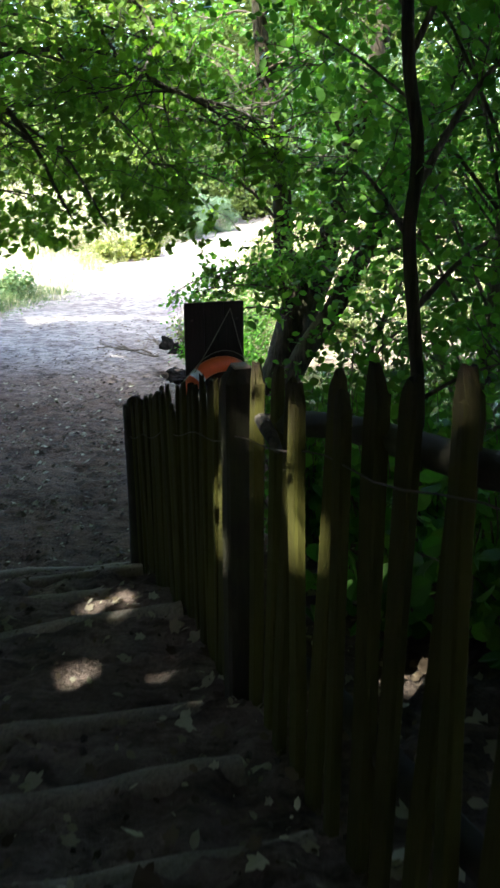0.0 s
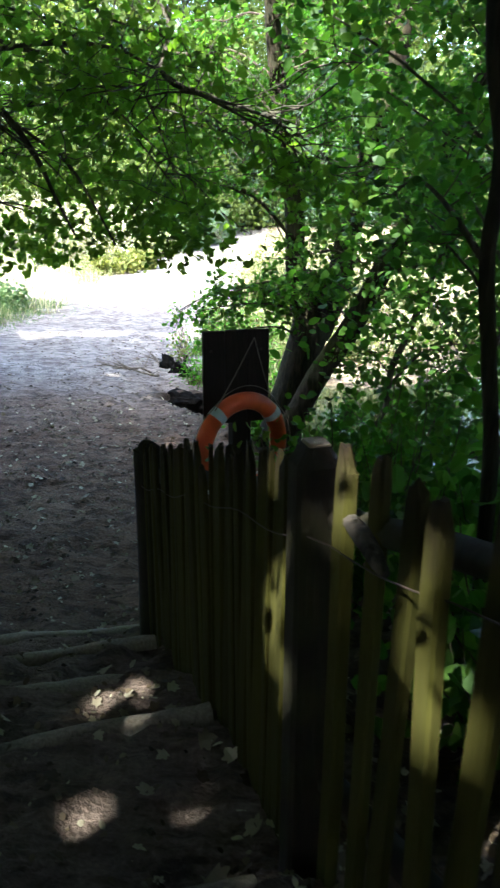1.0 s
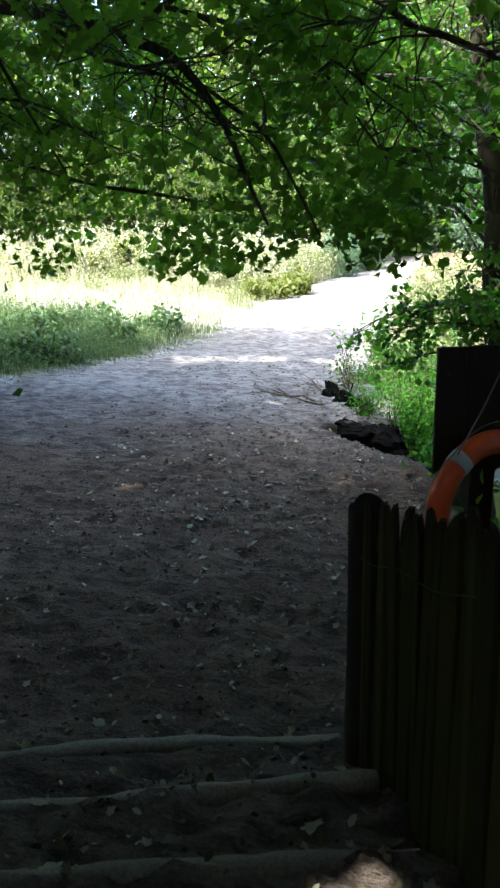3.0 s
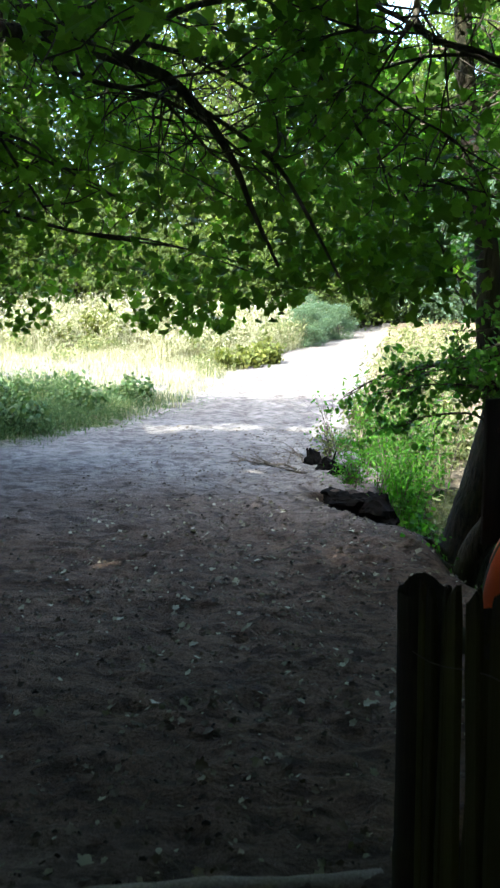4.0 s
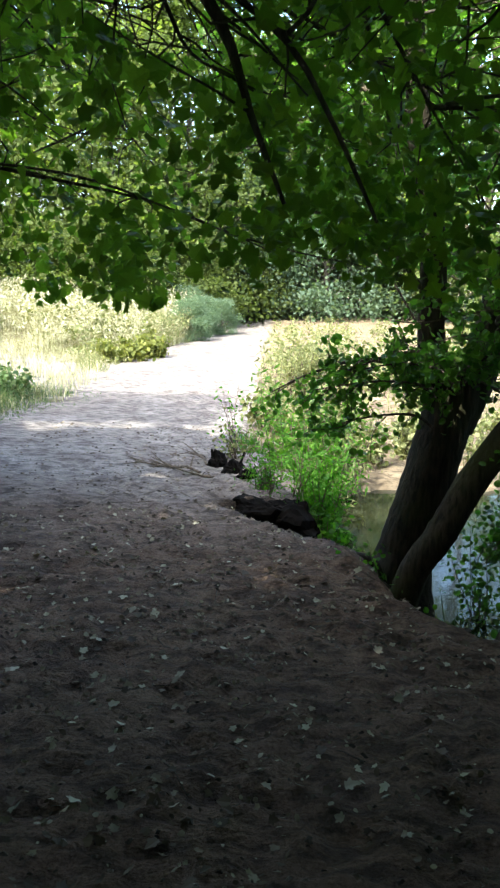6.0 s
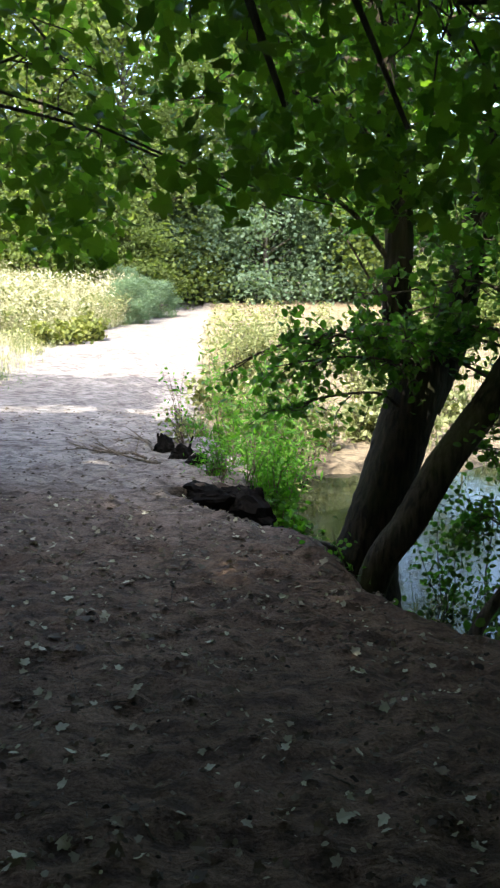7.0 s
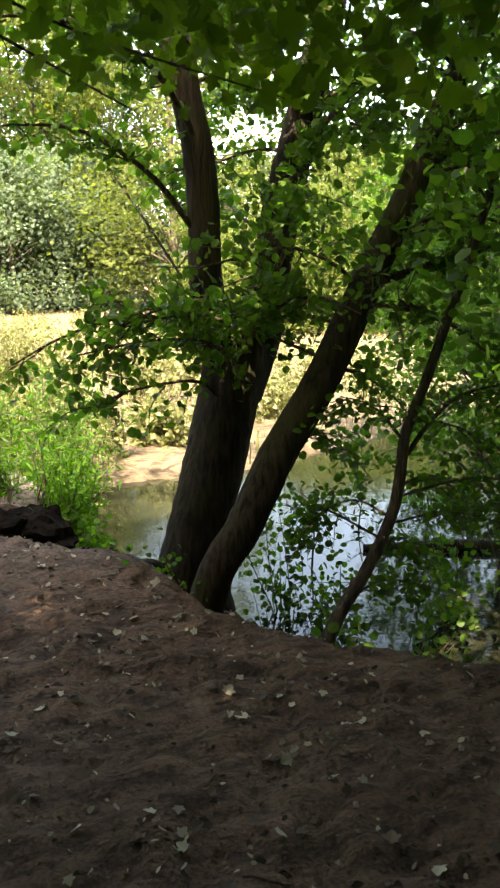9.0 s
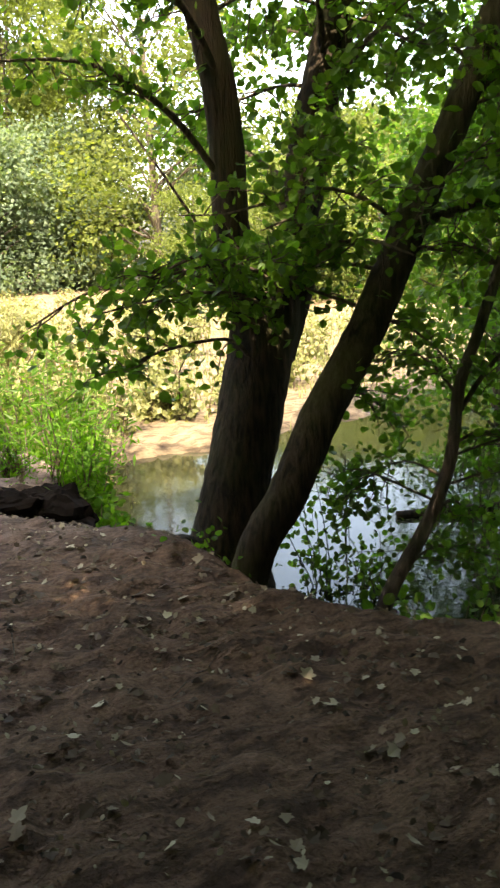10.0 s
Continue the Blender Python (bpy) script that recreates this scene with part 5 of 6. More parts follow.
# the far wood
far_a = broadleaf("far_tree", (-17.0, 51.0, on_ground(-17, 51)), "sunlit leafy tree at the edge of the clearing", 19, 5.2, 0.6, 17000, 0.25, FAR_LEAF, "trees round the clearing", 70)
grove(far_a, [(-10.5, 52), (-25, 44), (-21, 48), (-6, 55), (-29, 40), (-14, 57), (6, 74), (-32, 34), (0, 62), (9, 78), (-9, 70), (-3, 80), (-34, 47), (-26, 53), (12, 56), (5, 66), (9.5, 64)], (0.85, 1.3))
edge_bush = broadleaf("edge_bush", (-9.5, 47.0, on_ground(-9.5, 47)), "leafy pale green bush behind the tall grass", 5.0, 3.0, 0.0, 11000, 0.18, FAR_LEAF, "bushes behind the grass", 50, 0.07)
grove(edge_bush, [(-13.5, 47), (-17.5, 45), (-6.0, 50.5), (-22, 41), (-2.5, 57), (-26, 36), (-16, 48), (-11, 50)], (0.85, 1.2))
far_b = broadleaf("willow_tree", (2.5, 58.0, on_ground(2.5, 58)), "grey-green willow beyond the pond", 9, 4.4, 0.2, 14000, 0.25, WILLOW, "willows beyond the pond", 40)
grove(far_b, [(-4.6, 43.5), (-5.6, 46.5), (-3.6, 45.5), (-4.9, 41.2)], (0.18, 0.26))
grove(far_b, [(-3, 58), (8, 62), (17, 58), (-8, 60), (26, 56)], (0.8, 1.25))
far_c = broadleaf("shore_tree", (19.0, 30.5, on_ground(19.0, 30.5)), "low sunlit tree on the far shore of the pond", 6.4, 2.9, 0.1, 12000, 0.15, FAR_LEAF, "trees on the far shore", 44, 0.1)
grove(far_c, [(23, 26.5), (15.5, 35.0), (22, 31), (11.8, 38), (15, 40), (10.5, 44), (19, 36), (27, 27), (13.5, 45), (17, 45), (25, 33), (31, 29), (28, 37), (24, 42), (21, 34), (20, 40)], (0.7, 1.05))
grove(far_c, [(17.5, 46), (20.5, 47), (23.5, 45.5), (27, 45)], (1.3, 1.5))


# ---- undergrowth ----
def bush(name, at, label, n_stems, height, spread, mat, leaf, per_metre, shape=LANCE, lean=0.25):
    z = on_ground(*at)
    b = thing(name, (*at, z), label, "bush")
    wood, crown = Pile(), Pile()
    stems = []
    # several plants of uneven height, each with a few stems
    plants = [(rng.uniform(0, 2 * np.pi), spread * math.sqrt(rng.uniform(0, 1)), rng.uniform(0.5, 1.1)) for _ in range(max(3, n_stems // 5))]
    for _ in range(n_stems):
        a, rr, tall = plants[rng.integers(0, len(plants))]
        x, y = at[0] + rr * math.cos(a) + rng.normal(0, 0.12 * spread), at[1] + rr * math.sin(a) + rng.normal(0, 0.12 * spread)
        way = (lean * math.cos(a) + rng.normal(0, 0.14), lean * math.sin(a) + rng.normal(0, 0.14), 1)
        stems.append(branch_out((x, y, on_ground(x, y) - 0.03), way, height * tall * rng.uniform(0.75, 1.05), 0.007, -0.02, 5, 0.09))
    for s in stems:
        tube(wood, s, 4, 0, False)
    pts = leaf_points(stems, per_metre, 0.1)
    pts = clear(pts, 1.1)
    leaves(crown, pts, rng.uniform(0.7, 1.3, len(pts)) * leaf, shape, 0.25)
    tagged(part("stem_mass", wood.mesh("stem_mass", TWIG, (*at, z), True), TWIG, b), kind="stuff")
    part("leaves", crown.mesh("leaves", mat, (*at, z)), mat, b)


rng = np.random.default_rng(23)
bush("willow_bush", (-0.85, 15.4), "tall dark green willow shoots on the bank", 30, 1.7, 0.5, ALDER, 0.14, 40)
bush("willow_bush", (-0.8, 14.3), "loose green bush above the dark bank", 30, 1.15, 0.42, SHOOT, 0.12, 44)
bush("willow_bush", (-1.15, 13.95), "low green plants above the dark boulders", 30, 0.6, 0.35, SHOOT, 0.08, 50)
bush("willow_bush", (-1.4, 13.6), "small weeds above the dark boulder", 16, 0.32, 0.25, SHOOT, 0.07, 60)
bush("willow_bush", (-0.5, 13.9), "low fresh green herbs at the foot of the bank", 44, 0.45, 0.42, SHOOT, 0.09, 50, OVAL, 0.4)
bush("trunk_sprigs", (0.02, 10.95), "small leafy sprigs growing round the foot of the alder", 16, 0.5, 0.3, ALDER, 0.05, 30, ROUND, 0.5)
bush("red_shoots", (-1.75, 16.0), "sparse reddish shoots at the edge of the path", 14, 0.75, 0.35, DRY_BUSH, 0.07, 26, OVAL, 0.4)
bush("willow_bush", (-0.35, 14.9), "yellow-green weeds on the bank", 24, 0.9, 0.5, DRY_BUSH, 0.1, 34)
bush("dry_bush", (0.15, 16.6), "yellowing dry plants behind the shoots", 40, 1.15, 0.8, DRY_BUSH, 0.13, 40)
for spot, tall in (((-10.2, 36.6), 1.5), ((-8.4, 36.9), 1.4), ((-6.9, 36.8), 1.3), ((-5.7, 33.9), 0.9), ((-6.5, 32.4), 0.8), ((-9.3, 34.5), 1.0), ((-12.6, 36.2), 1.5), ((-14.6, 35.2), 1.2)):
    bush("meadow_weed", spot, "yellow-green leafy weeds in front of the bleached grass", 40, tall, 0.7, WEED, 0.17, 40, OVAL, 0.35)
for spot in ((-9.3, 22.6), (-8.3, 21.1), (-9.0, 19.6), (-7.6, 23.0), (-10.0, 21.2), (-8.6, 17.9)):
    bush("meadow_herb", spot, "dark green bushy herbs at the shaded edge of the clearing", 40, 0.65, 0.45, GRASS, 0.14, 50, OVAL, 0.45)
bush("dry_bush", (-0.7, 24.0), "yellow-green bush beside the sandy path", 50, 1.6, 0.6, DRY_BUSH, 0.15, 50)
bush("willow_bush", (-1.7, 16.6), "thin shoots at the edge of the path", 9, 1.1, 0.3, SHOOT, 0.06, 14, OVAL)
rng = np.random.default_rng(24)
bush("bank_shrub", (0.62, 5.35), "small-leaved dark shrub leaning over the fence beside the lifebuoy", 46, 1.75, 0.36, ALDER, 0.06, 40, ROUND, 0.12)
bush("bramble", (2.0, 5.6), "dark undergrowth behind the fence", 60, 1.2, 0.9, ALDER, 0.1, 34, ROUND, 0.5)
bush("bramble", (1.5, 3.4), "dark undergrowth behind the fence", 60, 1.0, 0.7, ALDER, 0.1, 34, ROUND, 0.5)
bush("bramble", (2.1, 1.3), "dark undergrowth behind the fence", 50, 0.9, 0.6, ALDER, 0.1, 30, ROUND, 0.5)
bush("bramble", (1.6, 6.6), "dark undergrowth behind the fence", 60, 1.3, 0.5, ALDER, 0.1, 34, ROUND, 0.4)
bush("water_shrub", (1.6, 10.2), "low leafy shrub at the water's edge", 14, 0.8, 0.45, ALDER, 0.08, 34, ROUND, 0.5)
bush("water_shrub", (2.3, 10.5), "dark leafy shrub standing in the shallow water", 10, 1.3, 0.6, ALDER, 0.07, 30, ROUND, 0.4)
bush("water_shrub", (1.2, 10.7), "dark leafy shrub standing in the shallow water", 14, 1.0, 0.4, ALDER, 0.07, 30, ROUND, 0.5)
bush("water_shrub", (0.55, 10.5), "low leafy shrub at the water's edge", 16, 0.75, 0.25, ALDER, 0.07, 30, ROUND, 0.4)
bush("dry_bush", (0.9, 18.6), "dry yellow plants on the drying pond edge", 50, 1.0, 0.8, DRY_BUSH, 0.12, 46, DIAMOND, 0.4)
for spot, tall in (((1.9, 18.7), 0.8), ((3.0, 19.8), 0.9), ((4.4, 20.6), 0.9), ((2.4, 22.4), 1.2), ((5.6, 23.0), 1.1), ((3.8, 25.5), 1.3), ((1.2, 26.0), 1.2), ((7.2, 22.6), 1.0)):
    bush("dry_bush", spot, "yellow-green plants growing on the dried pond bed", 34, tall, 0.7, DRY_BUSH, 0.11, 30, OVAL, 0.4)
bush("dry_bush", (-0.6, 20.5), "dry yellow plants on the drying pond edge", 50, 1.2, 0.9, DRY_BUSH, 0.13, 46, DIAMOND, 0.4)
def iris(at, n, label):
    """A clump of upright sword-shaped leaves out of the shallow water."""
    ob = thing("water_iris", (*at, WATER_Z), label, "plant")
    pile = Pile()
    a, r = rng.uniform(0, 2 * np.pi, n), 0.2 * np.sqrt(rng.uniform(0, 1, n))
    roots = np.stack([r * np.cos(a), r * np.sin(a), np.full(n, -0.25)], -1)
    blade_strip(pile, roots, rng.uniform(0.6, 1.15, n), 0.011, 0.3)
    part("foliage", pile.mesh("foliage", GRASS), GRASS, ob)


iris((0.3, 10.35), 16, "small clump of upright iris leaves at the bank")
bush("water_shrub", (0.95, 11.5), "slender leafy sapling rising out of the shallow water", 8, 1.2, 0.1, ALDER, 0.055, 46, ROUND, 0.12)
bush("water_shrub", (1.75, 11.9), "loose leafy sapling standing in the shallow water", 8, 0.9, 0.3, ALDER, 0.055, 34, ROUND, 0.3)
bush("water_shrub", (3.2, 12.9), "low dark shrub standing in the pond", 14, 0.5, 0.4, ALDER, 0.06, 36, ROUND, 0.5)
bush("water_sedge", (4.3, 14.4), "bright green leafy clump in the sunlit shallow water", 40, 0.85, 0.4, SHOOT, 0.12, 44, LANCE, 0.3)


def dead_sapling(at, height):
    """A bare dead young stem with a few short side twigs, standing in the water."""
    ob = thing("dead_sapling", (*at, WATER_Z), "thin bare dead sapling standing in the pond", "sapling")
    stem = branch_out((*at, WATER_Z - 0.4), (0.05, 0.02, 1), height + 0.4, 0.014, 0.0, 6, 0.08)
    pile = Pile()
    tube(pile, stem, 6, 0.04)
    part("stem", pile.mesh("stem", BARK, (*at, WATER_Z), True), BARK, ob)
    for k in range(3, 6):
        for side in (-1, 1):
            one = Pile()
            tube(one, branch_out(stem[k, :3], (side * 0.8, rng.uniform(-0.4, 0.4), 0.6), height * rng.uniform(0.2, 0.35), 0.006, 0.0, 4, 0.15), 5)
            part("twig", one.mesh("twig", BARK, (*at, WATER_Z), True), BARK, ob)


dead_sapling((1.6, 12.5), 0.85)
dead_sapling((2.7, 13.6), 0.7)


def sunken_log(a, b):
    """A dark fallen stem lying half under the water."""
    pile = Pile()
    tube(pile, bent([(*a, WATER_Z + 0.02, 0.07), ((a[0] + b[0]) / 2, (a[1] + b[1]) / 2 + 0.06, WATER_Z + 0.05, 0.06), (*b, WATER_Z + 0.03, 0.035)], 0.1), 9, 0.06)
    ob = new("fallen_log", pile.mesh("fallen_log", BARK, (*a, WATER_Z), True))
    ob.location = (*a, WATER_Z)
    tagged(ob, "dark fallen stem lying half under the pond water", "log")


sunken_log((4.5, 12.05), (2.4, 12.85))
bush("bank_herb", (-0.35, 13.5), "dark round-leaved plants at the foot of the bank", 30, 0.45, 0.35, ALDER, 0.08, 40, ROUND, 0.6)


def field(name, label, n, xs, ys, heights, width, mat, keep, lean=0.35):
    x, y = rng.uniform(*xs, n), rng.uniform(*ys, n)
    ok = keep(x, y)
    x, y = x[ok], y[ok]
    pile = Pile()
    blade_strip(pile, np.stack([x, y, terrain(x, y) - 0.02], -1), rng.uniform(*heights, len(x)), width, lean)
    tagged(new(name, pile.mesh(name, mat)), label, "grass", kind="stuff")


def left_edge(y):
    return np.interp(y, [8, 14, 17, 18.3, 20.8, 22.8, 30, 34, 38.8, 42, 50, 80], [-6.5, -9, -7.9, -7.2, -6.7, -6.1, -6.4, -6.1, -5.0, -4.5, -2.8, -2.6])


def patchy(x, y, s, level):
    return np.array([noise.noise((a * s, b * s, 5.0)) for a, b in zip(x, y)]) > level


def grown(x, y):
    """Full height, but for the trodden edge."""
    return np.clip(0.3 + 0.5 * (left_edge(y) - x), 0.2, 1)


def hay(x, y):
    """The tall stand rises behind the mown, bleached part."""
    front = 33.2 + 1.3 * np.sin(x * 0.9) + 0.8 * np.sin(x * 2.3 + 1)
    return np.clip(0.1 + (y - front) / 2.2, 0.1, 1) * np.clip(0.3 + 0.5 * (left_edge(y) - x), 0.25, 1)


def meadow(name, label, n, xs, ys, heights, width, mat, keep, leaf, rise=grown):
    """Tall clumped grass with leafy tops."""
    x, y = rng.uniform(*xs, n), rng.uniform(*ys, n)
    ok = keep(x, y)
    x, y = x[ok], y[ok]
    tall = np.array([noise.noise((a * 0.55, b * 0.55, 8.0)) for a, b in zip(x, y)]) * 0.5 + 0.62
    h = rng.uniform(*heights, len(x)) * np.clip(tall, 0.3, 1.1) * rise(x, y)
    z = terrain(x, y)
    pile = Pile()
    blade_strip(pile, np.stack([x, y, z - 0.02], -1), h, width, 0.4)
    pick = rng.random(len(x)) < leaf
    p = np.stack([x, y, z + h * rng.uniform(0.35, 1.0, len(x))], -1)[pick]
    leaves(pile, p + rng.normal(0, 0.06, p.shape), rng.uniform(0.08, 0.24, len(p)) * np.clip(h[pick], 0.5, 1), LANCE, 0.05)
    tagged(new(name, pile.mesh(name, mat)), label, "grass", kind="stuff")


def weed_stand(name, label, n, xs, ys, heights, mat, keep, leaf, each, rise, shape=LANCE):
    """Many bushy weeds: each a few stems with leaves that crowd towards the top."""
    x, y = rng.uniform(*xs, n), rng.uniform(*ys, n)
    ok = keep(x, y)
    x, y = x[ok], y[ok]
    h = rng.uniform(*heights, len(x)) * rise(x, y)
    z = terrain(x, y)
    pile = Pile()
    k = np.repeat(np.arange(len(x)), 3)
    blade_strip(pile, np.stack([x[k], y[k], z[k] - 0.02], -1) + rng.normal(0, 0.06, (len(k), 3)) * (1, 1, 0), h[k] * rng.uniform(0.7, 1.05, len(k)), 0.009, 0.25)
    k = np.repeat(np.arange(len(x)), each)
    u = rng.beta(2.2, 1.2, len(k))
    wide = 0.09 + 0.12 * np.clip(h[k], 0.3, 2)
    p = np.stack([x[k], y[k], z[k] + h[k] * u], -1) + rng.normal(0, 1, (len(k), 3)) * np.stack([wide, wide, 0.05 + 0 * wide], -1)
    leaves(pile, p, rng.uniform(0.6, 1.4, len(p)) * leaf * np.clip(0.4 + 0.5 * h[k], 0.4, 1.1), shape, 0.2)
    tagged(new(name, pile.mesh(name, mat)), label, "grass", kind="stuff")


rng = np.random.default_rng(25)
def in_field(x, y):
    return x < left_edge(y) - 0.25


def edge_rise(x, y):
    return np.clip(1.2 - 0.12 * (left_edge(y) - x), 0.5, 1.0)


weed_stand("pale_weeds", "tall bleached seed-heads and weeds in the sunlit clearing", 2300, (-22, -4), (32.5, 46), (0.8, 2.3), STRAW, lambda x, y: in_field(x, y) & patchy(x, y, 0.45, -0.15), 0.16, 40, hay, LANCE)
weed_stand("yellow_weeds", "yellow-green leafy weeds among the bleached grass", 650, (-16, -4), (30, 44), (0.6, 1.7), DRY_BUSH, lambda x, y: in_field(x, y) & patchy(x, y, 0.6, 0.12), 0.15, 40, lambda x, y: np.clip(hay(x, y) + 0.25, 0, 1), DIAMOND)
weed_stand("path_side_weeds", "bushy yellow-green weeds beside the sandy path", 170, (-6.2, -4.2), (32, 42), (0.6, 1.6), DRY_BUSH, lambda x, y: in_field(x, y) & (x > left_edge(y) - 1.6), 0.15, 50, edge_rise, LANCE)
weed_stand("field_weeds", "green leafy weeds at the shaded edge of the clearing", 900, (-13, -6), (15.5, 23.5), (0.3, 0.8), GRASS, lambda x, y: in_field(x, y) & patchy(x, y, 0.8, -0.1), 0.13, 44, lambda x, y: np.clip(0.5 + 0.25 * (left_edge(y) - x), 0.4, 1), LANCE)
meadow("tall_grass", "tall pale straw-coloured grass in the sunlit clearing", 42000, (-24, -3.4), (31, 48), (1.2, 2.7), 0.009, STRAW, lambda x, y: (x < left_edge(y) - 0.2) & patchy(x, y, 0.5, -0.35), 0.9, hay)
meadow("tall_weeds", "tall yellow-green weeds among the straw", 8000, (-22, -3.8), (31, 46), (1.0, 2.2), 0.012, DRY_BUSH, lambda x, y: (x < left_edge(y) - 0.2) & patchy(x, y, 0.6, 0.05), 1.0, hay)
meadow("edge_weeds", "yellow-green weeds where the path meets the tall grass", 5000, (-8.2, -4.4), (29, 43), (0.5, 1.2), 0.01, DRY_BUSH, lambda x, y: (x < left_edge(y)) & (x > left_edge(y) - 1.3) & patchy(x, y, 0.8, 0.0), 1.0)
meadow("short_grass", "short green grass and weeds along the path", 30000, (-16, -4.4), (13, 24), (0.15, 0.75), 0.006, GRASS, lambda x, y: (x < left_edge(y) + 0.2 + rng.normal(0, 0.35, len(x))) & patchy(x, y, 0.9, -0.25), 1.0)
field("dry_grass", "short bleached grass of the clearing", 26000, (-22, -4), (21, 35), (0.08, 0.45), 0.008, STRAW, lambda x, y: (x < left_edge(y) - 0.2 + rng.normal(0, 0.3, len(x))) & patchy(x, y, 0.7, -0.3), 0.9)
field("bank_grass", "fresh grass on the pond bank", 5000, (-2.1, 0.1), (12.6, 19), (0.12, 0.42), 0.008, SHOOT, lambda x, y: (x > np.interp(y, EDGE_Y, EDGE_X) + 0.1) & (terrain(x, y) > WATER_Z - 0.02) & patchy(x, y, 1.1, -0.05), 0.7)
field("reeds", "dry yellow reeds on the drying pond edge", 5000, (-1.6, 14), (17.0, 34), (0.12, 0.5), 0.012, DRY_BUSH, lambda x, y: (x > np.interp(y, EDGE_Y, EDGE_X) + 0.2) & (terrain(x, y) > WATER_Z - 0.03) & patchy(x, y, 0.6, -0.1), 0.5)
field("bank_tuft", "yellow-green grass tuft beside the trunk", 500, (-0.85, -0.3), (11.7, 13.0), (0.12, 0.3), 0.006, DRY_BUSH, lambda x, y: x > np.interp(y, EDGE_Y, EDGE_X) - 0.05, 0.7)
weed_stand("bed_weeds", "low yellow-green weeds scattered over the dried pond bed", 420, (-1.2, 10), (25, 47), (0.35, 1.1), DRY_BUSH, lambda x, y: (x > np.interp(y, EDGE_Y, EDGE_X) + 0.5) & patchy(x, y, 0.5, 0.0), 0.15, 40, lambda x, y: 0.8 + 0.0 * x, OVAL)


# ---- stones and litter ----
def rock_mesh(name, seed, mat):
    """A faceted, crumbling lump one unit across."""
    bm = bmesh.new()
    bmesh.ops.create_icosphere(bm, subdivisions=4, radius=0.5)
    cuts = [(Vector(rng.standard_normal(3)).normalized(), rng.uniform(0.3, 0.44)) for _ in range(60)]
    for v in bm.verts:
        c = v.co.copy()
        for way, far in cuts:
            c -= max(0.0, c.dot(way) - far) * way
        v.co = c * (1.2 + 0.2 * noise.noise(c * 2.2 + Vector((seed * 7, seed, 0))) + 0.35 * noise.noise(c * 6 + Vector((seed, 0, 2))) + 0.2 * noise.noise(c * 15))
    me = bpy.data.meshes.new(name)
    bm.to_mesh(me)
    bm.free()
    me.materials.append(mat)
    return me


def stone(name, at, size, label, turn=0.0, z=0.0):
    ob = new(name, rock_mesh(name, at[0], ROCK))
    ob.matrix_basis = pose(at[0], at[1], z, 0, 0, turn) @ Matrix.Diagonal((*size, 1))
    tagged(ob, label, "rock")


rng = np.random.default_rng(26)
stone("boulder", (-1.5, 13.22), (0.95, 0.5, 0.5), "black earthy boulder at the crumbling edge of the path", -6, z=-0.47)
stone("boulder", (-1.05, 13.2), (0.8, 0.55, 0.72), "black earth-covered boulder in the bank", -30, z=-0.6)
# an added black lump in place of the shaded hollow beside the boulder
stone("boulder", (-1.12, 13.5), (0.7, 0.45, 0.75), "black lump standing in for the dark hollow in the bank", 15, z=-0.68)
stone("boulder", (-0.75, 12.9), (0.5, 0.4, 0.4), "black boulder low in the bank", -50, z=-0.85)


def stump(at, size, stems, label):
    """A rotten stump: a crumbling root lump with short broken stems."""
    z = on_soil(*at)
    st = thing("tree_stump", (*at, z), label, "stump")
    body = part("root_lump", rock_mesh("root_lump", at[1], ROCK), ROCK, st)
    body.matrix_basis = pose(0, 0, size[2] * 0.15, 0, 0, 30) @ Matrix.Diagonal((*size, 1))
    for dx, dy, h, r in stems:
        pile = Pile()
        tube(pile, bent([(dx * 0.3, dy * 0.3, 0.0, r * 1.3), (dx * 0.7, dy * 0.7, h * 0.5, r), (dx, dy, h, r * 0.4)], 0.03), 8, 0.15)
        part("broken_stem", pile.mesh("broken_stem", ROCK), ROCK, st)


stump((-2.08, 15.5), (0.3, 0.26, 0.42), ((-0.1, 0.0, 0.27, 0.035), (0.1, 0.03, 0.2, 0.03)), "small black rotten stump beside the path")
stump((-1.82, 15.1), (0.4, 0.3, 0.3), ((0.14, 0.05, 0.3, 0.02), (0.02, 0.0, 0.16, 0.03)), "low black broken stump at the path edge")
stump((-1.62, 14.7), (0.36, 0.26, 0.2), ((0.1, 0.05, 0.14, 0.02),), "black rotten root at the path edge")


def dead_branch(at, turn, length):
    """A dry fallen branch with side twigs, lying on the path."""
    z = on_ground(*at)
    wood = Pile()
    way = np.array([math.cos(turn), math.sin(turn), 0.0])
    main = branch_out((*at, z + 0.03), way, length, 0.02, 0.0, 5, 0.08)
    main[:, 2] = [on_soil(x, y) + 0.02 for x, y in main[:, :2]]
    tube(wood, main, 6, 0.05)
    for k in range(1, 5):
        for side in (-0.8, 0.7):
            twig = branch_out(main[k, :3], way + side * np.array([-way[1], way[0], 0.25]), length * 0.45, 0.011, 0.02, 4, 0.15)
            tube(wood, twig, 5)
    ob = new("dead_branch", wood.mesh("dead_branch", TWIG, (*at, z), True))
    ob.location = (*at, z)
    tagged(ob, "dry dead branch lying at the edge of the path", "branch")


dead_branch((-2.3, 14.9), 2.2, 1.2)
dead_branch((-2.5, 15.2), 2.7, 0.9)
dead_branch((-2.25, 15.6), 1.9, 1.3)
dead_branch((-2.1, 14.5), 2.5, 1.0)


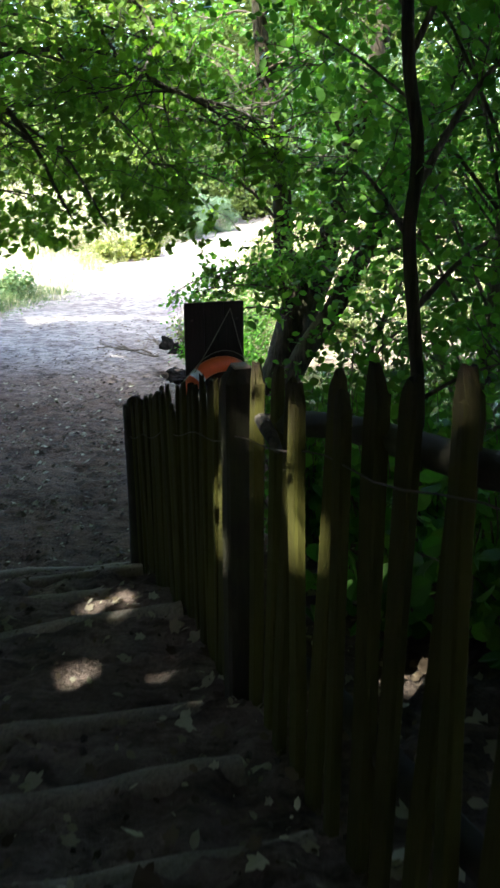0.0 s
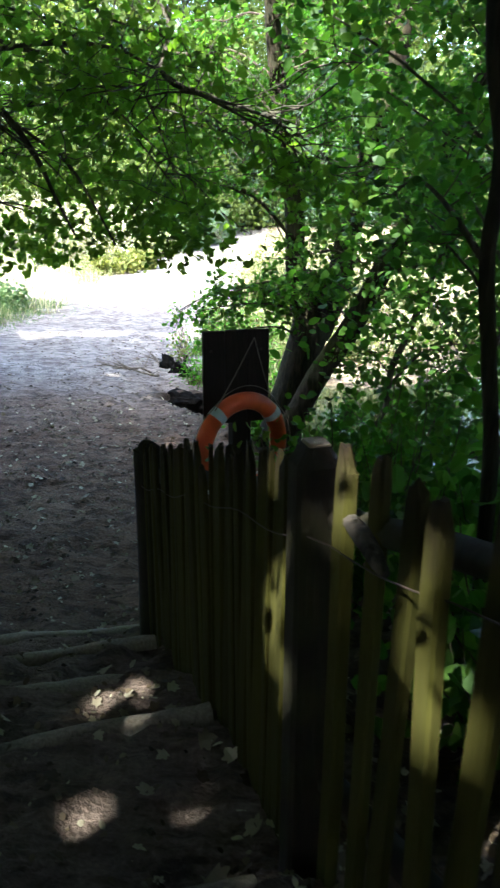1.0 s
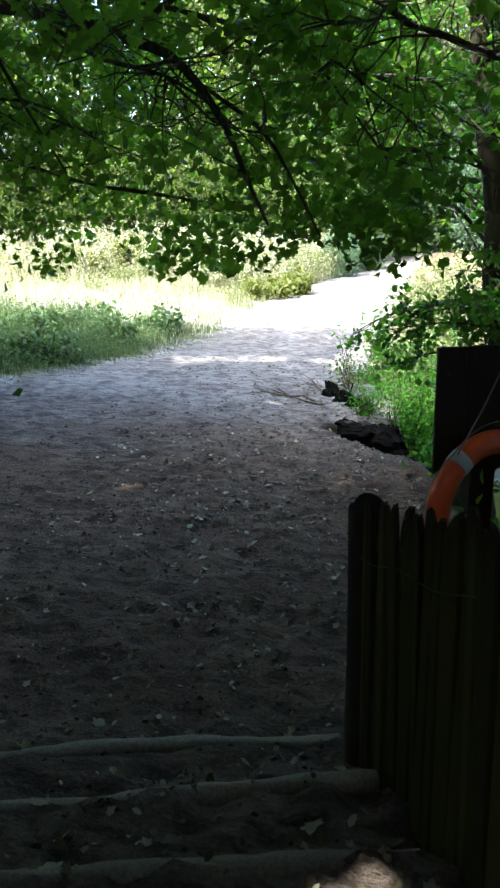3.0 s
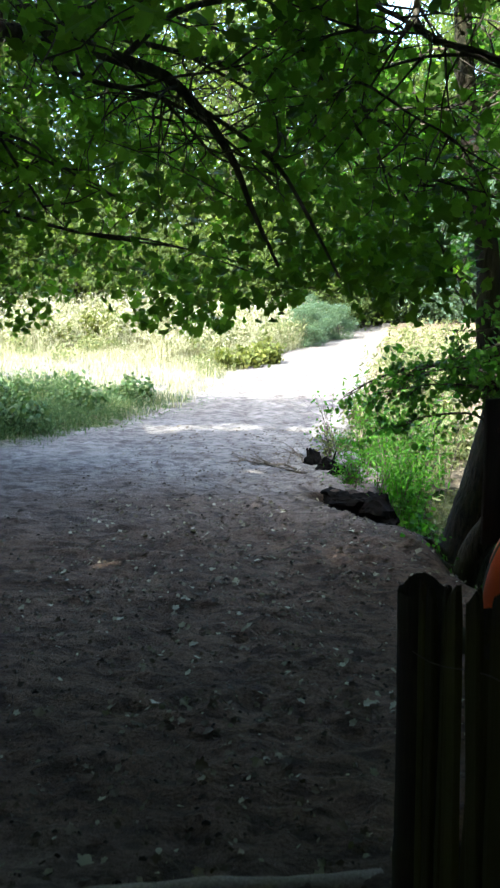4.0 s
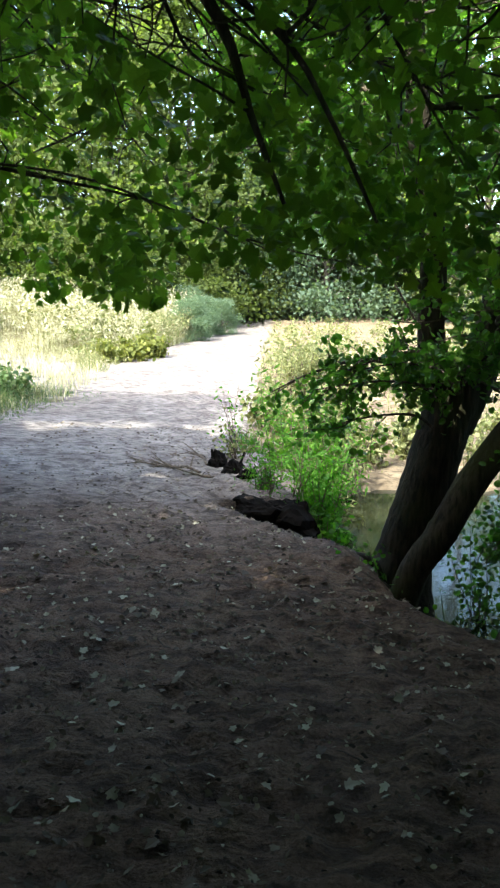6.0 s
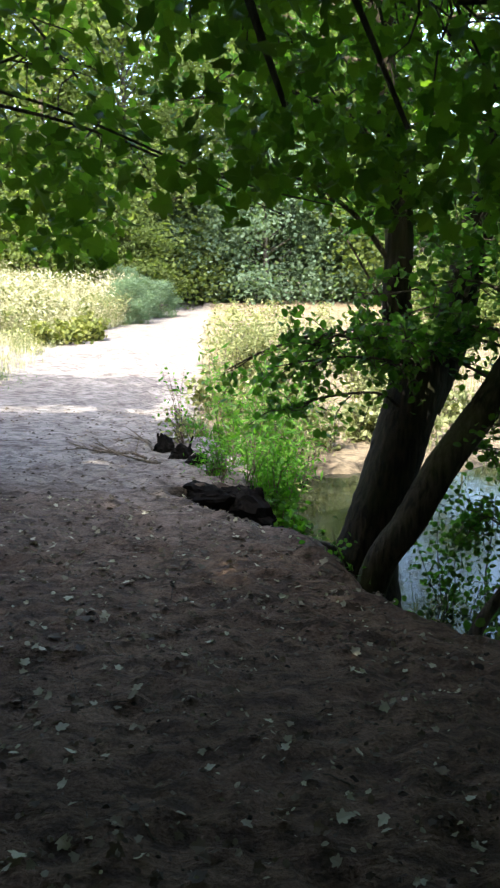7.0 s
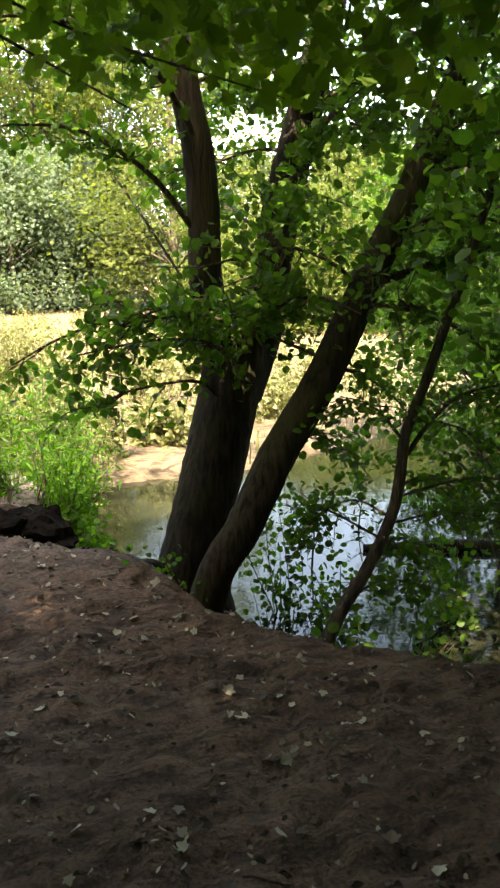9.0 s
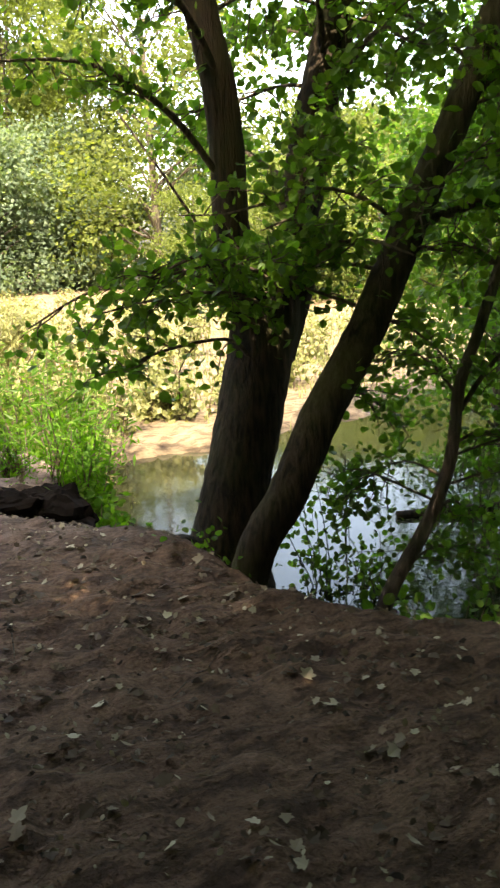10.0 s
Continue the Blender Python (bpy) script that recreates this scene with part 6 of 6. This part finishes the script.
def litter(name, label, n, xs, ys, sizes, keep):
    x, y = rng.uniform(*xs, n), rng.uniform(*ys, n)
    ok = keep(x, y)
    x, y = x[ok], y[ok]
    pile = Pile()
    pts = np.stack([x, y, terrain(x, y) + uneven(x, y) + rng.uniform(0.006, 0.022, len(x))], -1)
    shapes = rng.random(len(x)) < 0.4
    s = rng.uniform(*sizes, len(x))
    leaves(pile, pts[shapes], s[shapes], PALM, 0.62)
    leaves(pile, pts[~shapes], s[~shapes] * 0.75, OVAL, 0.55)
    tagged(new(name, pile.mesh(name, LITTER)), label, "leaves", kind="stuff")


rng = np.random.default_rng(27)
litter("fallen_leaves", "scattered dry brown leaves on the path", 11500, (-4.6, 1.6), (-0.5, 12.5), (0.012, 0.05), lambda x, y: (x < np.interp(y, EDGE_Y, EDGE_X)) & patchy(x, y, 1.6, -0.05 + 0.3 * rng.standard_normal(len(x))))
litter("fallen_leaves", "larger pale dead leaves scattered over the path", 4200, (-4.6, 1.4), (0.5, 12.5), (0.03, 0.07), lambda x, y: (x < np.interp(y, EDGE_Y, EDGE_X) - 0.1) & patchy(x, y, 1.1, -0.1 + 0.35 * rng.standard_normal(len(x))))
litter("fallen_leaves", "pale dead leaves under the bushes behind the fence", 700, (0.3, 2.2), (0.4, 3.8), (0.04, 0.09), lambda x, y: x > fence_x(y) + 0.1)
litter("fallen_leaves", "dead leaves gathered along the fence", 900, (-1.2, 2.2), (-0.8, 5.6), (0.03, 0.08), lambda x, y: np.abs(x - fence_x(y) + 0.1) < 0.5 + 0 * y)


def clods(n, y0, y1, grow):
    """Wood chips, clods and small stones trodden into the path."""
    x, y = rng.uniform(-5.5, 1.4, n), rng.uniform(y0, y1, n)
    ok = x < np.interp(y, EDGE_Y, EDGE_X) - 0.05
    x, y = x[ok], y[ok]
    c = np.stack([x, y, terrain(x, y) + uneven(x, y) + 0.002], -1)
    size = rng.uniform(0.006, 0.021, len(x)) * rng.uniform(0.7, 1.3, len(x)) * grow
    tv = np.array([(-1, -0.6, 0), (1.1, -0.5, 0), (0.9, 0.7, 0), (-1, 0.6, 0), (0.2, 0.1, 0.75), (-0.4, -0.1, 0.6)]) - (0, 0, 0.15)
    tf = np.array([(0, 1, 4), (1, 2, 4), (2, 3, 5), (3, 0, 5), (0, 4, 5), (2, 5, 4)])
    a = rng.uniform(0, 2 * np.pi, len(x))
    ca, sa = np.cos(a)[:, None], np.sin(a)[:, None]
    v = np.stack([tv[:, 0] * ca - tv[:, 1] * sa, tv[:, 0] * sa + tv[:, 1] * ca, tv[:, 2] + 0 * ca], -1) * size[:, None, None] + c[:, None]
    pile = Pile()
    pile.add(v.reshape(-1, 3), (tf[None] + (np.arange(len(x)) * 6)[:, None, None]).reshape(-1, 3))
    tagged(new("path_debris", pile.mesh("path_debris", CLOD)), "dark trodden wood chips and small stones trodden into the path", "debris", kind="stuff")


clods(4000, -0.5, 9, 1.0)
clods(3600, 8.5, 19.5, 1.35)


def twigs_on_path():
    for k in range(26):
        x, y = rng.uniform(-3.6, -0.6), rng.uniform(6, 15.5)
        a, L = rng.uniform(0, math.pi), rng.uniform(0.12, 0.45)
        pile, pts = Pile(), []
        for u in np.linspace(-0.5, 0.5, 5):
            px, py = x + L * u * math.cos(a), y + L * u * math.sin(a) + 0.02 * math.sin(u * 6)
            pts.append((px, py, on_soil(px, py) + 0.005, 0.004 * (1.2 - abs(u))))
        tube(pile, np.array(pts), 5)
        z = on_ground(x, y)
        ob = new("stick", pile.mesh("stick", TWIG, (x, y, z), True))
        ob.location = (x, y, z)
        tagged(ob, "thin dry fallen twig lying on the path", "twig", "fallen twigs")


twigs_on_path()
